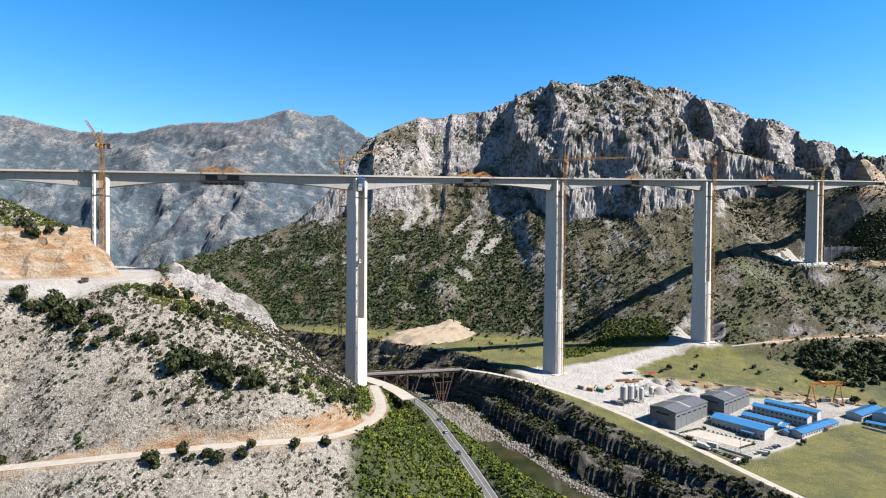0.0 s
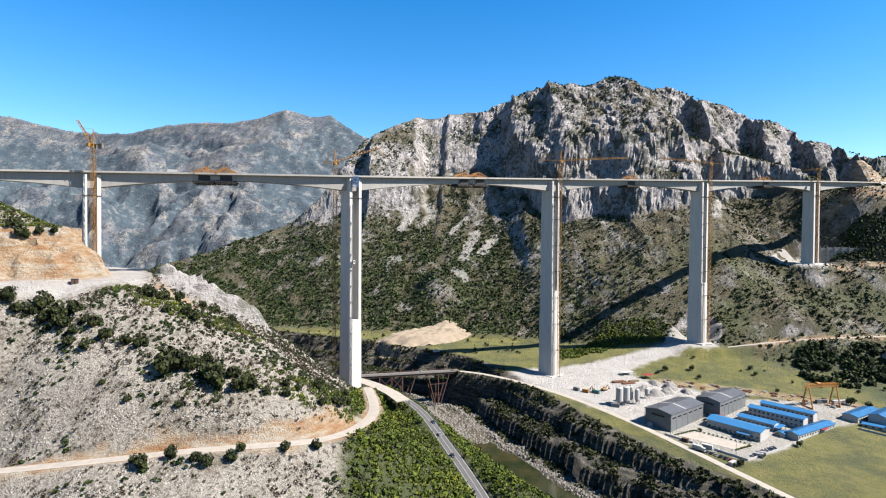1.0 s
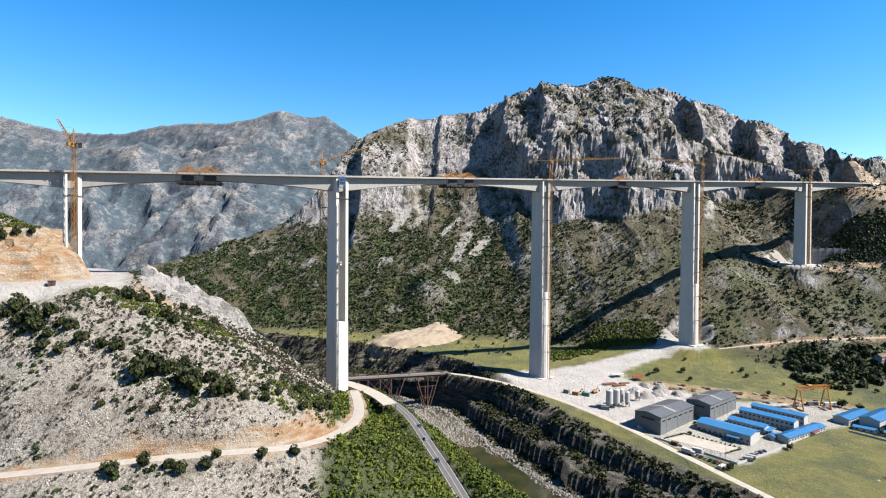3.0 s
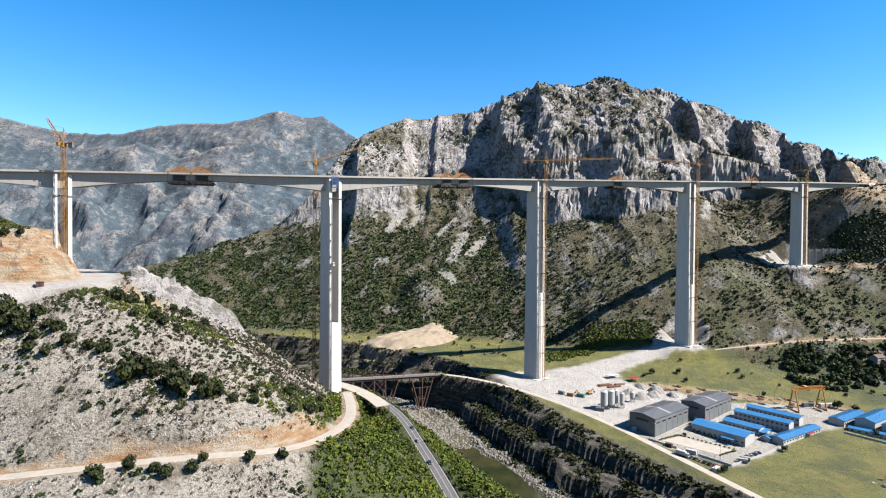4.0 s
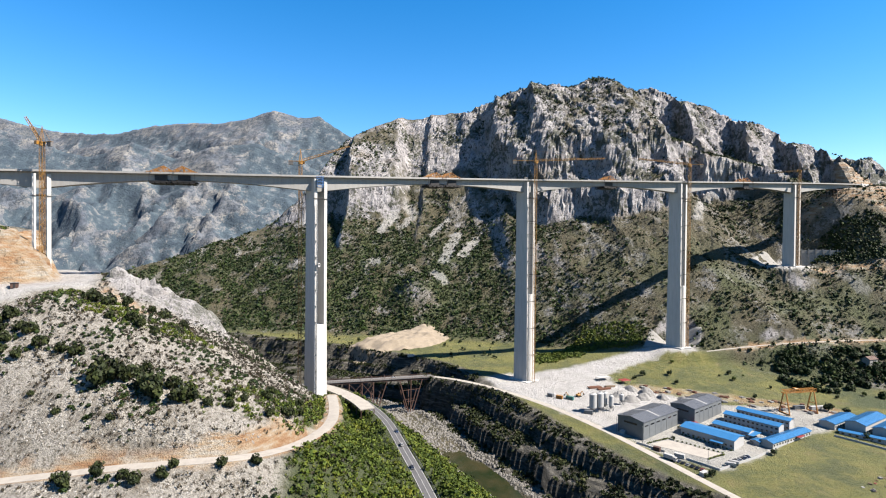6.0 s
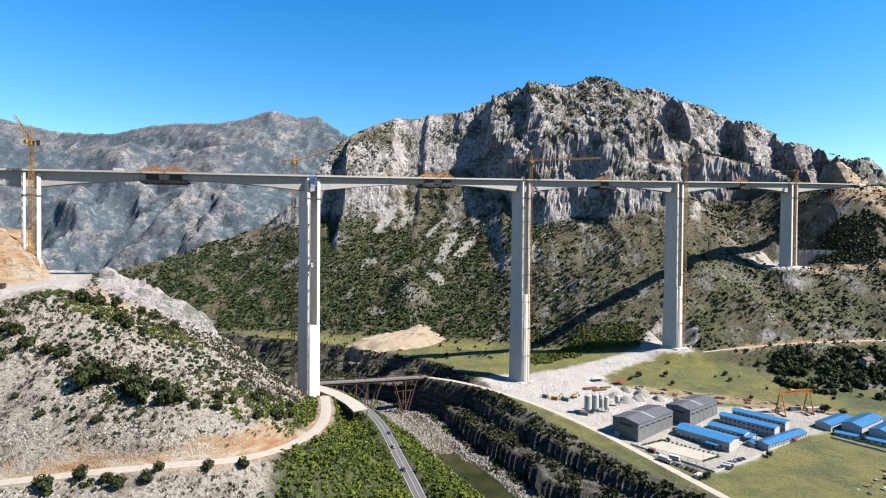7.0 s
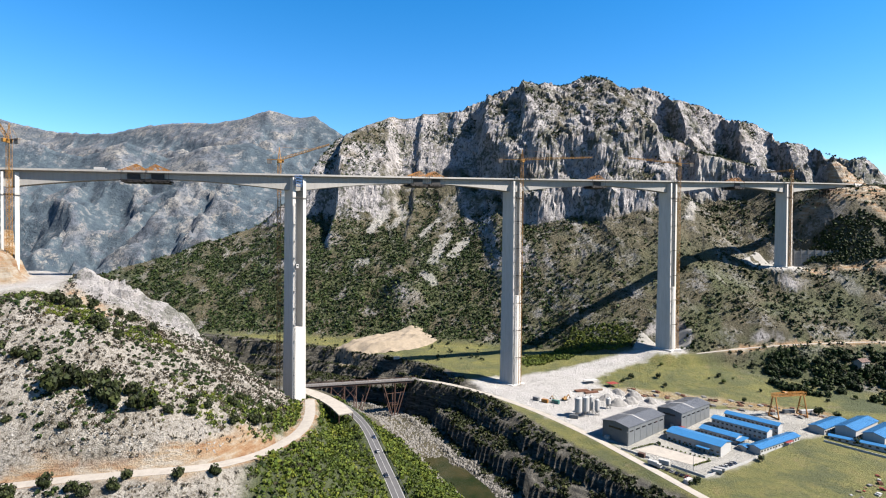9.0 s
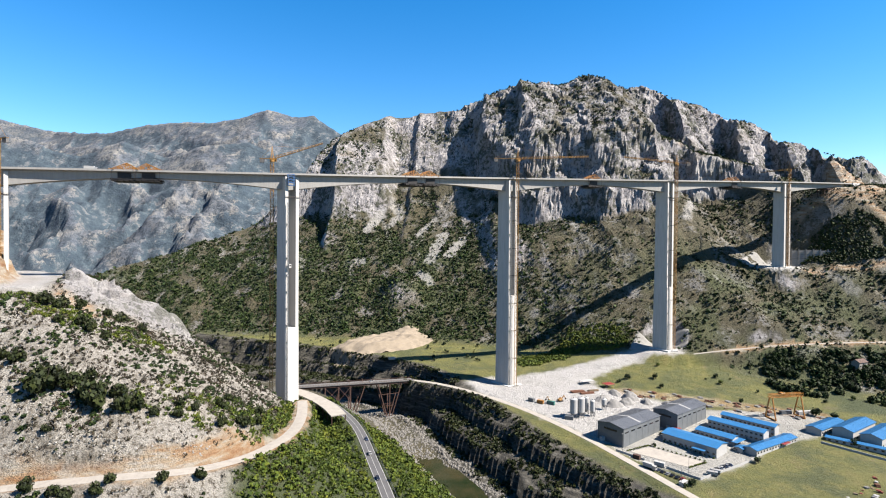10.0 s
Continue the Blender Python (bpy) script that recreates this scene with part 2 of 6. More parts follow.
def land(x, y):
    """Height of the ground."""
    r, s, _ = along(RIVER, x, y)
    side = r * s     # positive: the left bank looking downstream, where the site lies
    rough = fbm(x / 40, y / 40, 3, 3)
    flat = plain(x, y) + 1.0 * rough * step(30, 90, side) * step(0.5, 12, -inside(YARD, x, y))
    # the gorge: stepped conglomerate walls on the site's bank, an even slope on the other
    jig = side + 8 * fbm(x / 30, y / 30, 2, 91)
    wall = -34.0 + 2.5 * step(9, 14, jig) + 1.5 * step(14, 24, jig) + 10.5 * step(25, 27, jig) + 2.5 * step(28, 44, jig) + 9.5 * step(45.5, 48, jig)
    wall = wall + (flat + 7.5) * step(51, 55, jig)
    site = np.where(side > 62, flat, softmin(flat, wall, 2))
    out = -side
    bank = np.interp(out, [0, 9, 13, 24, 60, 160, 600], [-34.5, -33.5, -30, -23, 1.5, 6, 12])
    bank = bank + 1.0 * rough * step(20, 50, out)
    hill = near_hill(x, y) + 2.2 * fbm(x / 24, y / 24, 4, 13) + 0.5 * fbm(x / 5, y / 5, 2, 14)
    hill = softmin(hill, 157 + 2.5 * fbm(x / 20, y / 20, 3, 15) - 0.5 * (y - 345).clip(0, 300) - 0.35 * (300 - y).clip(0, 300) - 0.1 * (-270 - x).clip(0, 900), 5)
    hill = quarry(x, y, hill)
    west = softmax(bank, hill, 4)
    z = np.where(side > 0, site, west)
    # a boulder bed above the pool
    z = z + 2.8 * step(408, 436, y) * step(17, 11, r)
    d = along(FOOT, x, y)
    d = d[0] * d[1]
    mount = massif(x, y)
    z = np.where(side > -40, softmax(z, mount + detail(x, y, mount, d), 3), z)
    z = bench(z, APPROACH, 13, 58, x, y)
    r, s, _ = along(APPROACH, x, y)
    top = 229 - 0.62 * (x - 555).clip(-30, 60) + 2 * fbm(x / 9, y / 9, 3, 331)
    face = softmin(196 + 1.7 * (r - 12.5) + 1.5 * fbm(x / 6, y / 6, 2, 333), top - 0.3 * (r - 36).clip(0, 60), 3)
    z = np.where((s > 0) & (r > 12.5) & (r < 75) & (x > 540) & (x < 650), np.maximum(z, face - 40 * step(552, 541, x) - 60 * step(50, 75, r) - 40 * step(610, 650, x)), z)
    for line, half, blend in ((TRACK, 3.6, 8), (HIGHWAY, 4.5, 5), (RIM_ROAD, 4.0, 5), (HILL_TRACK, 2.6, 9)):
        z = bench(z, line, half, blend, x, y)
    for px, py, pz, pr in PIER_PADS:
        z = mix(pz, z, step(pr, pr + 20, np.hypot(x - px, y - py)))
    # beyond the mountain: the far valley, and land that lies back on every side
    return z


def land_at(x, y):
    return float(land(np.array([float(x)]), np.array([float(y)]))[0])


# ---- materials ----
# share of black mixed into base colours, which deepens shade against the sky
SHADE_MIX = 0.71


class Mat:
    """A node material put together in code."""

    def __init__(self, name, rough=0.85, metal=0.0):
        self.m = bpy.data.materials.new(name)
        self.m.use_nodes = True
        self.t = self.m.node_tree
        self.b = self.t.nodes["Principled BSDF"]
        self.b.inputs["Roughness"].default_value = rough
        self.b.inputs["Metallic"].default_value = metal
        self.co = self.t.nodes.new("ShaderNodeTexCoord").outputs["Object"]

    def node(self, kind, **values):
        n = self.t.nodes.new(kind)
        for k, v in values.items():
            k = k.replace("_", " ")
            self.put(n.inputs[k], v)
        return n

    def put(self, socket, v):
        if isinstance(v, bpy.types.NodeSocket):
            self.t.links.new(v, socket)
        else:
            socket.default_value = v

    def noise(self, scale, detail=4.0, rough=0.6, stretch=None, where=None):
        v = where or self.co
        if stretch:
            mp = self.t.nodes.new("ShaderNodeMapping")
            mp.inputs["Scale"].default_value = stretch
            self.t.links.new(v, mp.inputs["Vector"])
            v = mp.outputs[0]
        return self.node("ShaderNodeTexNoise", Vector=v, Scale=scale, Detail=detail, Roughness=rough).outputs["Fac"]

    def cells(self, scale, feature="F1", out="Distance"):
        n = self.node("ShaderNodeTexVoronoi", Vector=self.co, Scale=scale)
        n.feature = feature
        return n.outputs[out]

    def ramp(self, v, *stops):
        n = self.t.nodes.new("ShaderNodeValToRGB")
        self.put(n.inputs[0], v)
        e = n.color_ramp.elements
        while len(e) < len(stops):
            e.new(0.5)
        for el, (p, c) in zip(e, stops):
            el.position = p
            el.color = (c, c, c, 1) if isinstance(c, (int, float)) else (*c, 1)
        return n.outputs[0]

    def mix(self, a, b, w):
        n = self.t.nodes.new("ShaderNodeMix")
        n.data_type = "RGBA"
        self.put(n.inputs[0], w)
        for k, v in ((6, a), (7, b)):
            self.put(n.inputs[k], (*v, 1) if isinstance(v, tuple) else v)
        return n.outputs[2]

    def math(self, op, a, b=0.0):
        n = self.t.nodes.new("ShaderNodeMath")
        n.operation = op
        self.put(n.inputs[0], a)
        self.put(n.inputs[1], b)
        return n.outputs[0]

    def attr(self, name):
        n = self.t.nodes.new("ShaderNodeAttribute")
        n.attribute_name = name
        return n.outputs["Fac"]

    def random(self):
        return self.t.nodes.new("ShaderNodeObjectInfo").outputs["Random"]

    def island(self):
        return self.t.nodes.new("ShaderNodeNewGeometry").outputs["Random Per Island"]

    def colour(self, c, shade_mix=SHADE_MIX):
        """Base colour, mixed towards black so that shaded places come out darker."""
        self.put(self.b.inputs["Base Color"], self.mix(c, (0, 0, 0), shade_mix))
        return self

    def bump(self, h, strength=0.5, distance=0.1):
        n = self.node("ShaderNodeBump", Height=h, Strength=strength, Distance=distance)
        self.t.links.new(n.outputs[0], self.b.inputs["Normal"])
        return self


def plain_mat(name, c, rough=0.6, metal=0.0, vary=0.18, scale=0.8, stretch=None):
    """A painted or cast surface, with stains at two scales."""
    m = Mat(name, rough, metal)
    n = m.math("MULTIPLY", m.noise(scale, 5, 0.65, stretch), m.noise(scale * 9, 3, 0.6))
    dark = tuple(v * (1 - 1.6 * vary) for v in c)
    lite = tuple(min(1, v * (1 + vary)) for v in c)
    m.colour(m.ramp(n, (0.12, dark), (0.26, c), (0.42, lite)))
    m.bump(m.noise(scale * 12, 3), 0.15, 0.02)
    return m.m


def ground_mat():
    m = Mat("ground", 0.95)
    mid, fine, tiny = m.noise(0.09, 6, 0.65), m.noise(0.8, 5, 0.7), m.noise(2.6, 4, 0.7)
    earth = m.mix(m.ramp(mid, (0.35, (0.045, 0.052, 0.014)), (0.5, (0.11, 0.096, 0.035)), (0.66, (0.24, 0.19, 0.098))),
                  m.ramp(fine, (0.38, (0.024, 0.03, 0.008)), (0.5, (0.10, 0.09, 0.034)), (0.62, (0.24, 0.20, 0.112))), 0.55)
    # grey stones show through the scrub
    earth = m.mix(earth, (0.38, 0.37, 0.345), m.ramp(m.math("MULTIPLY", m.noise(0.3, 6, 0.8), m.noise(0.035, 4, 0.6)), (0.285, 0.0), (0.325, 0.85)))
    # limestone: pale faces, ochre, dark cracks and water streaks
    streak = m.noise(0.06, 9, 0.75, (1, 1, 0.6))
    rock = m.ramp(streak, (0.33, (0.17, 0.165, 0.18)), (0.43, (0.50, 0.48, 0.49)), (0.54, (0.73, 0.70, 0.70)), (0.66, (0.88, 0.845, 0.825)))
    rock = m.mix(rock, (0.40, 0.27, 0.13), m.ramp(m.noise(0.02, 5, 0.6), (0.56, 0.0), (0.70, 0.6)))
    # near-black speckle: painted shade in clefts, with lichen and the smallest bushes
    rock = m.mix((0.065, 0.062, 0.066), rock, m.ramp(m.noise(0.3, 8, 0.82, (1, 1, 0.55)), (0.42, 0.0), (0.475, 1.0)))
    rock = m.mix(rock, (0.07, 0.085, 0.03), m.ramp(m.math("MULTIPLY", m.noise(0.18, 5, 0.7), m.noise(0.025, 4, 0.6)), (0.27, 0.0), (0.31, 0.8)))
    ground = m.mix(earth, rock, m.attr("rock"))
    # loose limestone lying in thin scrub and brown soil
    stone = m.ramp(tiny, (0.3, (0.43, 0.395, 0.335)), (0.6, (0.94, 0.885, 0.775)))
    gap = m.ramp(fine, (0.35, (0.06, 0.048, 0.026)), (0.65, (0.26, 0.205, 0.135)))
    lie = m.math("MULTIPLY", m.ramp(m.noise(0.55, 7, 0.8), (0.40, 0.0), (0.51, 1.0)), m.ramp(m.noise(0.07, 5, 0.65), (0.34, 0.35), (0.52, 1.0)))
    rubble = m.mix(gap, stone, lie)
    ground = m.mix(ground, rubble, m.attr("rubble"))
    meadow = m.mix(m.ramp(mid, (0.3, (0.15, 0.18, 0.024)), (0.5, (0.29, 0.29, 0.05)), (0.68, (0.41, 0.345, 0.095))),
                   m.ramp(m.noise(0.4, 6, 0.75), (0.32, (0.12, 0.145, 0.02)), (0.65, (0.32, 0.30, 0.06))), 0.5)
    meadow = m.mix(meadow, m.ramp(fine, (0.3, (0.065, 0.10, 0.018)), (0.65, (0.15, 0.17, 0.04))), m.ramp(m.noise(0.035, 7, 0.7), (0.46, 0.0), (0.6, 0.85)))
    meadow = m.mix(meadow, (0.36, 0.27, 0.14), m.ramp(m.noise(0.055, 8, 0.75), (0.58, 0.0), (0.68, 0.7)))
    ground = m.mix(ground, meadow, m.attr("meadow"))
    ground = m.mix(ground, m.ramp(fine, (0.3, (0.045, 0.078, 0.012)), (0.65, (0.12, 0.155, 0.03))), m.attr("green"))
    gravel = m.mix(m.ramp(m.noise(0.06, 8, 0.72), (0.34, (0.50, 0.49, 0.46)), (0.46, (0.78, 0.765, 0.73)), (0.62, (0.92, 0.905, 0.87))), m.ramp(fine, (0.3, (0.62, 0.60, 0.56)), (0.6, (0.92, 0.90, 0.86))), 0.45)
    ground = m.mix(ground, gravel, m.attr("gravel"))
    soil = m.ramp(m.noise(0.11, 7, 0.7, (0.6, 0.6, 3.4)), (0.34, (0.50, 0.24, 0.09)), (0.43, (0.64, 0.38, 0.19)), (0.51, (0.70, 0.52, 0.33)), (0.62, (0.82, 0.74, 0.60)))
    ground = m.mix(ground, soil, m.attr("soil"))
    # layered conglomerate, its colour darkened to carry the shade on the gorge walls
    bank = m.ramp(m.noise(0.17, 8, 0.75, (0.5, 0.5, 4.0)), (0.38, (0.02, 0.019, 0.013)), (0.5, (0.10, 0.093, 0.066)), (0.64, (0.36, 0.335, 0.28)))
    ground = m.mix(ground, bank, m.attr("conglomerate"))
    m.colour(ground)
    m.bump(m.math("ADD", m.math("MULTIPLY", m.noise(0.2, 9, 0.76), 4.0), fine), 1.0, 0.8)
    return m.m


GROUND = ground_mat()


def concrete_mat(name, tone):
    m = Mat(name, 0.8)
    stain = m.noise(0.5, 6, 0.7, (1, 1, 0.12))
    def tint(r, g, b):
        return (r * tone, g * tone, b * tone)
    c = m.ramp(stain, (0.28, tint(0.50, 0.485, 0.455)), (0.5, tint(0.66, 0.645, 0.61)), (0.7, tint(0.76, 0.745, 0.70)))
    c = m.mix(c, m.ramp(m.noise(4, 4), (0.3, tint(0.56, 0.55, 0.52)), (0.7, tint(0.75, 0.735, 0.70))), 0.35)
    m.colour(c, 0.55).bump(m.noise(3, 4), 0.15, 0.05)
    return m.m


CONCRETE = concrete_mat("pier_concrete", 1.0)
# darker copy of the pier concrete: the slab's shade put into its colour
DECK_CONCRETE = concrete_mat("shaded_deck_concrete", 0.62)
DARK_CONCRETE = plain_mat("stained_concrete", (0.26, 0.25, 0.24), 0.85, vary=0.25)
YELLOW = plain_mat("crane_yellow_paint", (0.59, 0.279, 0.0328), 0.45, 0.0, 0.15, 0.6)
ORANGE = plain_mat("gantry_orange_paint", (0.607, 0.246, 0.0246), 0.45, 0.0, 0.15, 0.6)
RUST = plain_mat("rust_brown_steel", (0.16, 0.075, 0.05), 0.75, 0.2, 0.35)
DARK_STEEL = plain_mat("dark_steel", (0.05, 0.045, 0.045), 0.6, 0.4, 0.3)
WHITE = plain_mat("white_panel", (0.78, 0.78, 0.76), 0.5, 0.0, 0.08)
GREY_CLAD = plain_mat("grey_cladding", (0.32, 0.35, 0.37), 0.45, 0.2, 0.12, 0.3)
GREY_ROOF = plain_mat("grey_sheet_roof", (0.26, 0.285, 0.325), 0.4, 0.2, 0.12, 0.3)
BLUE_ROOF = plain_mat("blue_sheet_roof", (0.045, 0.29, 0.66), 0.4, 0.0, 0.10, 0.3)
BLUE = plain_mat("blue_paint", (0.06, 0.22, 0.55), 0.5, 0.0, 0.15)
RED = plain_mat("red_paint", (0.45, 0.05, 0.04), 0.5, 0.0, 0.2)
GLASS = plain_mat("dark_window_glass", (0.03, 0.035, 0.045), 0.1, 0.0, 0.1)
ASPHALT = plain_mat("asphalt", (0.156, 0.156, 0.16), 0.9, 0.0, 0.2, 0.25)
LINE_PAINT = plain_mat("road_line_paint", (0.75, 0.75, 0.72), 0.6, 0.0, 0.12)
GRAVEL = plain_mat("pale_gravel_track", (0.64, 0.59, 0.51), 0.95, 0.0, 0.16, 0.25)
TIMBER = plain_mat("weathered_timber", (0.36, 0.25, 0.15), 0.9, 0.0, 0.3, 0.6)
RUBBER = plain_mat("tyre_rubber", (0.02, 0.02, 0.02), 0.9)


def water_mat():
    m = Mat("river_water", 0.12)
    m.colour(m.ramp(m.noise(0.04, 4), (0.35, (0.028, 0.045, 0.016)), (0.65, (0.10, 0.085, 0.04))))
    m.bump(m.noise(0.9, 4), 0.25, 0.06)
    return m.m


WATER = water_mat()


# ---- building helpers ----
def mesh_from(name, verts, faces, material=None, smooth=False):
    me = bpy.data.meshes.new(name)
    me.from_pydata([tuple(v) for v in verts], [], faces)
    if material:
        me.materials.append(material)
    if smooth:
        me.polygons.foreach_set("use_smooth", [True] * len(me.polygons))
    me.update()
    return me


def grid_mesh(name, X, Y, Z, material):
    """A height field as one mesh, quickly."""
    ny, nx = X.shape
    co = np.stack([X, Y, Z], -1).reshape(-1, 3).astype(np.float32)
    k = np.arange(ny * nx).reshape(ny, nx)
    quads = np.stack([k[:-1, :-1], k[:-1, 1:], k[1:, 1:], k[1:, :-1]], -1).reshape(-1, 4).astype(np.int32)
    me = bpy.data.meshes.new(name)
    me.vertices.add(len(co))
    me.vertices.foreach_set("co", co.ravel())
    me.loops.add(quads.size)
    me.loops.foreach_set("vertex_index", quads.ravel())
    me.polygons.add(len(quads))
    me.polygons.foreach_set("loop_start", np.arange(0, quads.size, 4, dtype=np.int32))
    me.polygons.foreach_set("use_smooth", np.ones(len(quads), bool))
    me.materials.append(material)
    me.update(calc_edges=True)
    return me


def part(name, bm, material, parent=None, label=""):
    me = bpy.data.meshes.new(name)
    bm.to_mesh(me)
    bm.free()
    me.materials.append(material)
    ob = new(name, me)
    ob.parent = parent
    return tagged(ob, label)


def thing(name, x, y, z, turn=0, **tags):
    """An Empty at a thing's base, which will hold its parts."""
    ob = new(name)
    ob.empty_display_size = 0.5
    ob.matrix_world = pose(x, y, z, 0, 0, turn)
    return tagged(ob, **tags)


def box(bm, x0, x1, y0, y1, z0, z1, bevel=0.0):
    v = [bm.verts.new((x, y, z)) for z in (z0, z1) for y in (y0, y1) for x in (x0, x1)]
    for f in ((0, 2, 3, 1), (4, 5, 7, 6), (0, 1, 5, 4), (2, 6, 7, 3), (0, 4, 6, 2), (1, 3, 7, 5)):
        bm.faces.new([v[i] for i in f])
    if bevel:
        es = list({e for q in v for e in q.link_edges})
        bmesh.ops.bevel(bm, geom=es, offset=bevel, segments=1, affect="EDGES")


def boxes(*list_of, bevel=0.0):
    bm = bmesh.new()
    for b in list_of:
        box(bm, *b, bevel=bevel)
    return bm


def bar(bm, a, b, w, h=None):
    """A square bar from a to b."""
    a, b, h = Vector(a), Vector(b), h or w
    d = (b - a).normalized()
    side = d.cross(Vector((0, 0, 1)))
    side = side.normalized() if side.length > 1e-4 else Vector((1, 0, 0))
    up = side.cross(d)
    v = [bm.verts.new(p + side * sx * w / 2 + up * sy * h / 2) for p in (a, b) for sx, sy in ((-1, -1), (1, -1), (1, 1), (-1, 1))]
    for f in ((3, 2, 1, 0), (4, 5, 6, 7), (0, 1, 5, 4), (1, 2, 6, 5), (2, 3, 7, 6), (3, 0, 4, 7)):
        bm.faces.new([v[i] for i in f])


def tube(bm, a, b, r, n=10, r2=None, caps=True):
    a, b, r2 = Vector(a), Vector(b), r if r2 is None else r2
    d = (b - a).normalized()
    s = d.orthogonal().normalized()
    u = d.cross(s)
    rings = [[bm.verts.new(p + (s * math.cos(6.28319 * k / n) + u * math.sin(6.28319 * k / n)) * q) for k in range(n)] for p, q in ((a, r), (b, r2))]
    for k in range(n):
        bm.faces.new((rings[0][k], rings[0][(k + 1) % n], rings[1][(k + 1) % n], rings[1][k]))
    if caps:
        bm.faces.new(rings[0][::-1])
        bm.faces.new(rings[1])


def sweep(bm, line, section):
    """Sweep a closed (across, up) section along a line, upright."""
    p = [Vector(q) for q in line]
    rings = []
    for k, q in enumerate(p):
        d = p[min(k + 1, len(p) - 1)] - p[max(k - 1, 0)]
        d.z = 0
        d.normalize()
        left = Vector((-d.y, d.x, 0))
        sec = section(k / (len(p) - 1)) if callable(section) else section
        rings.append([bm.verts.new(q + left * a + Vector((0, 0, h))) for a, h in sec])
    n = len(rings[0])
    for r0, r1 in zip(rings, rings[1:]):
        for k in range(n):
            bm.faces.new((r0[k], r0[(k + 1) % n], r1[(k + 1) % n], r1[k]))
    bm.faces.new(rings[0][::-1])
    bm.faces.new(rings[-1])
    bmesh.ops.recalc_face_normals(bm, faces=bm.faces)


# ---- the ground ----
def spread(lo, a, b, hi, fine, growth):
    """Coordinates: fine between a and b, growing outwards."""
    mid = list(np.arange(a, b + fine / 2, fine))
    left, right, s = [], [], fine
    while (left[-1] if left else a) > lo:
        s *= growth
        left.append((left[-1] if left else a) - s)
    s = fine
    while (right[-1] if right else mid[-1]) < hi:
        s *= growth
        right.append((right[-1] if right else mid[-1]) + s)
    return np.array(left[::-1] + mid + right)


GX, GY = np.meshgrid(spread(-9000, -300, 660, 9000, 2.5, 1.05), spread(-9000, 190, 990, 9000, 2.5, 1.05))
GZ = land(GX, GY)
# fractured rock: push the steep mountain faces in and out along their normals
slope_x, slope_y = np.gradient(GZ, axis=1) / np.gradient(GX, axis=1), np.gradient(GZ, axis=0) / np.gradient(GY, axis=0)
norm = np.sqrt(1 + slope_x ** 2 + slope_y ** 2)
foot_r, foot_s, _ = along(FOOT, GX, GY)
up_slope = foot_r * foot_s
gate = step(60, 130, up_slope) * (0.25 + 0.75 * step(130, 200, GZ)) * step(0.55, 1.1, np.hypot(slope_x, slope_y)) * step(1100, 1000, GY) * step(720, 660, GX) * step(-520, -420, GX)
jut = 5.0 * (ridged(GX / 31, GZ / 42 + GY / 90, 3, 501) - 0.7) + 3.4 * (ridged((GX + 0.4 * GZ) / 12, (GZ - 0.3 * GX) / 15, 3, 511) - 0.7) + 3.6 * fbm(GX / 5.5, GZ / 5.5, 2, 521)
ledge = GZ / 17 + 0.9 * fbm(GX / 50, GY / 50, 3, 541)
ledge = (np.abs((ledge % 1.0) - 0.5) * 2) ** 0.6
bend = 7 * fbm(GX / 30, GZ / 30, 3, 551)
tilt_x, tilt_z = GX + 0.35 * GZ + bend, GZ - 0.3 * GX + bend
jut = 0.45 * jut + 1.4 * (ledge - 0.6) + 5.5 * (blocks_at(tilt_x / 24, tilt_z / 40, 561) - 0.5) + 4.2 * (blocks_at(tilt_x / 9, tilt_z / 14, 571) - 0.5)
earthy = step(425, 455, GX) * step(212, 196, GZ)
jut = jut * gate * mix(0.55, 1.0, step(60, 130, GX)) * (1 - earthy)
hill_gate = step(17, 9, along(OUTCROP, GX, GY)[0])
jut = jut + hill_gate * (3.4 * fbm(GX / 6, GY / 6 + GZ / 4, 3, 531) + 4.2 * (blocks_at(GX / 9, (GY + GZ) / 8, 533) - 0.4))
quarry_r, quarry_s, _ = along(CUT, GX, GY)
quarry_d = quarry_r * quarry_s
hewn = step(0, 3, quarry_d) * step(36, 28, quarry_d) * step(92, 96, GZ)
jut = jut + hewn * (2.2 * fbm(GX / 8, GZ / 6, 3, 581) + 2.4 * (blocks_at((GX + GY) / 9, GZ / 5, 583) - 0.5))
PX, PY, PZ = GX - jut * slope_x / norm, GY - jut * slope_y / norm, GZ + jut / norm
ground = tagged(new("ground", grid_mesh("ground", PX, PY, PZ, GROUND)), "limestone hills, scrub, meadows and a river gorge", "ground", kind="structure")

craggy = ((gate > 0.05) | (hill_gate > 0.3) | (hewn > 0.3))
ground.data.polygons.foreach_set("use_smooth", ~craggy[:-1, :-1].ravel())

# chutes of pale scree: head, foot, half width
SCREE = [(64, 818, 46, 769, 8), (92, 806, 70, 775, 7), (-28, 871, -48, 843, 6), (2, 873, -16, 850, 5), (53, 853, 27, 825, 4), (30, 750, 44, 733, 5), (-57, 786, -47, 781, 4),
         (437, 774, 403, 763, 9), (400, 757, 361, 694, 4), (-166, 900, -185, 890, 6), (-10, 886, -4, 880, 7)]


def scree_at(x, y):
    out = np.zeros(np.shape(x))
    ragged = fbm(np.asarray(x) / 7, np.asarray(y) / 7, 3, 113)
    for x0, y0, x1, y1, half in SCREE:
        r = along([(x0, y0), (x1, y1)], x, y)[0]
        out = np.maximum(out, step(half + 2.0, half - 1.0, r + 0.7 * half * ragged))
    return out


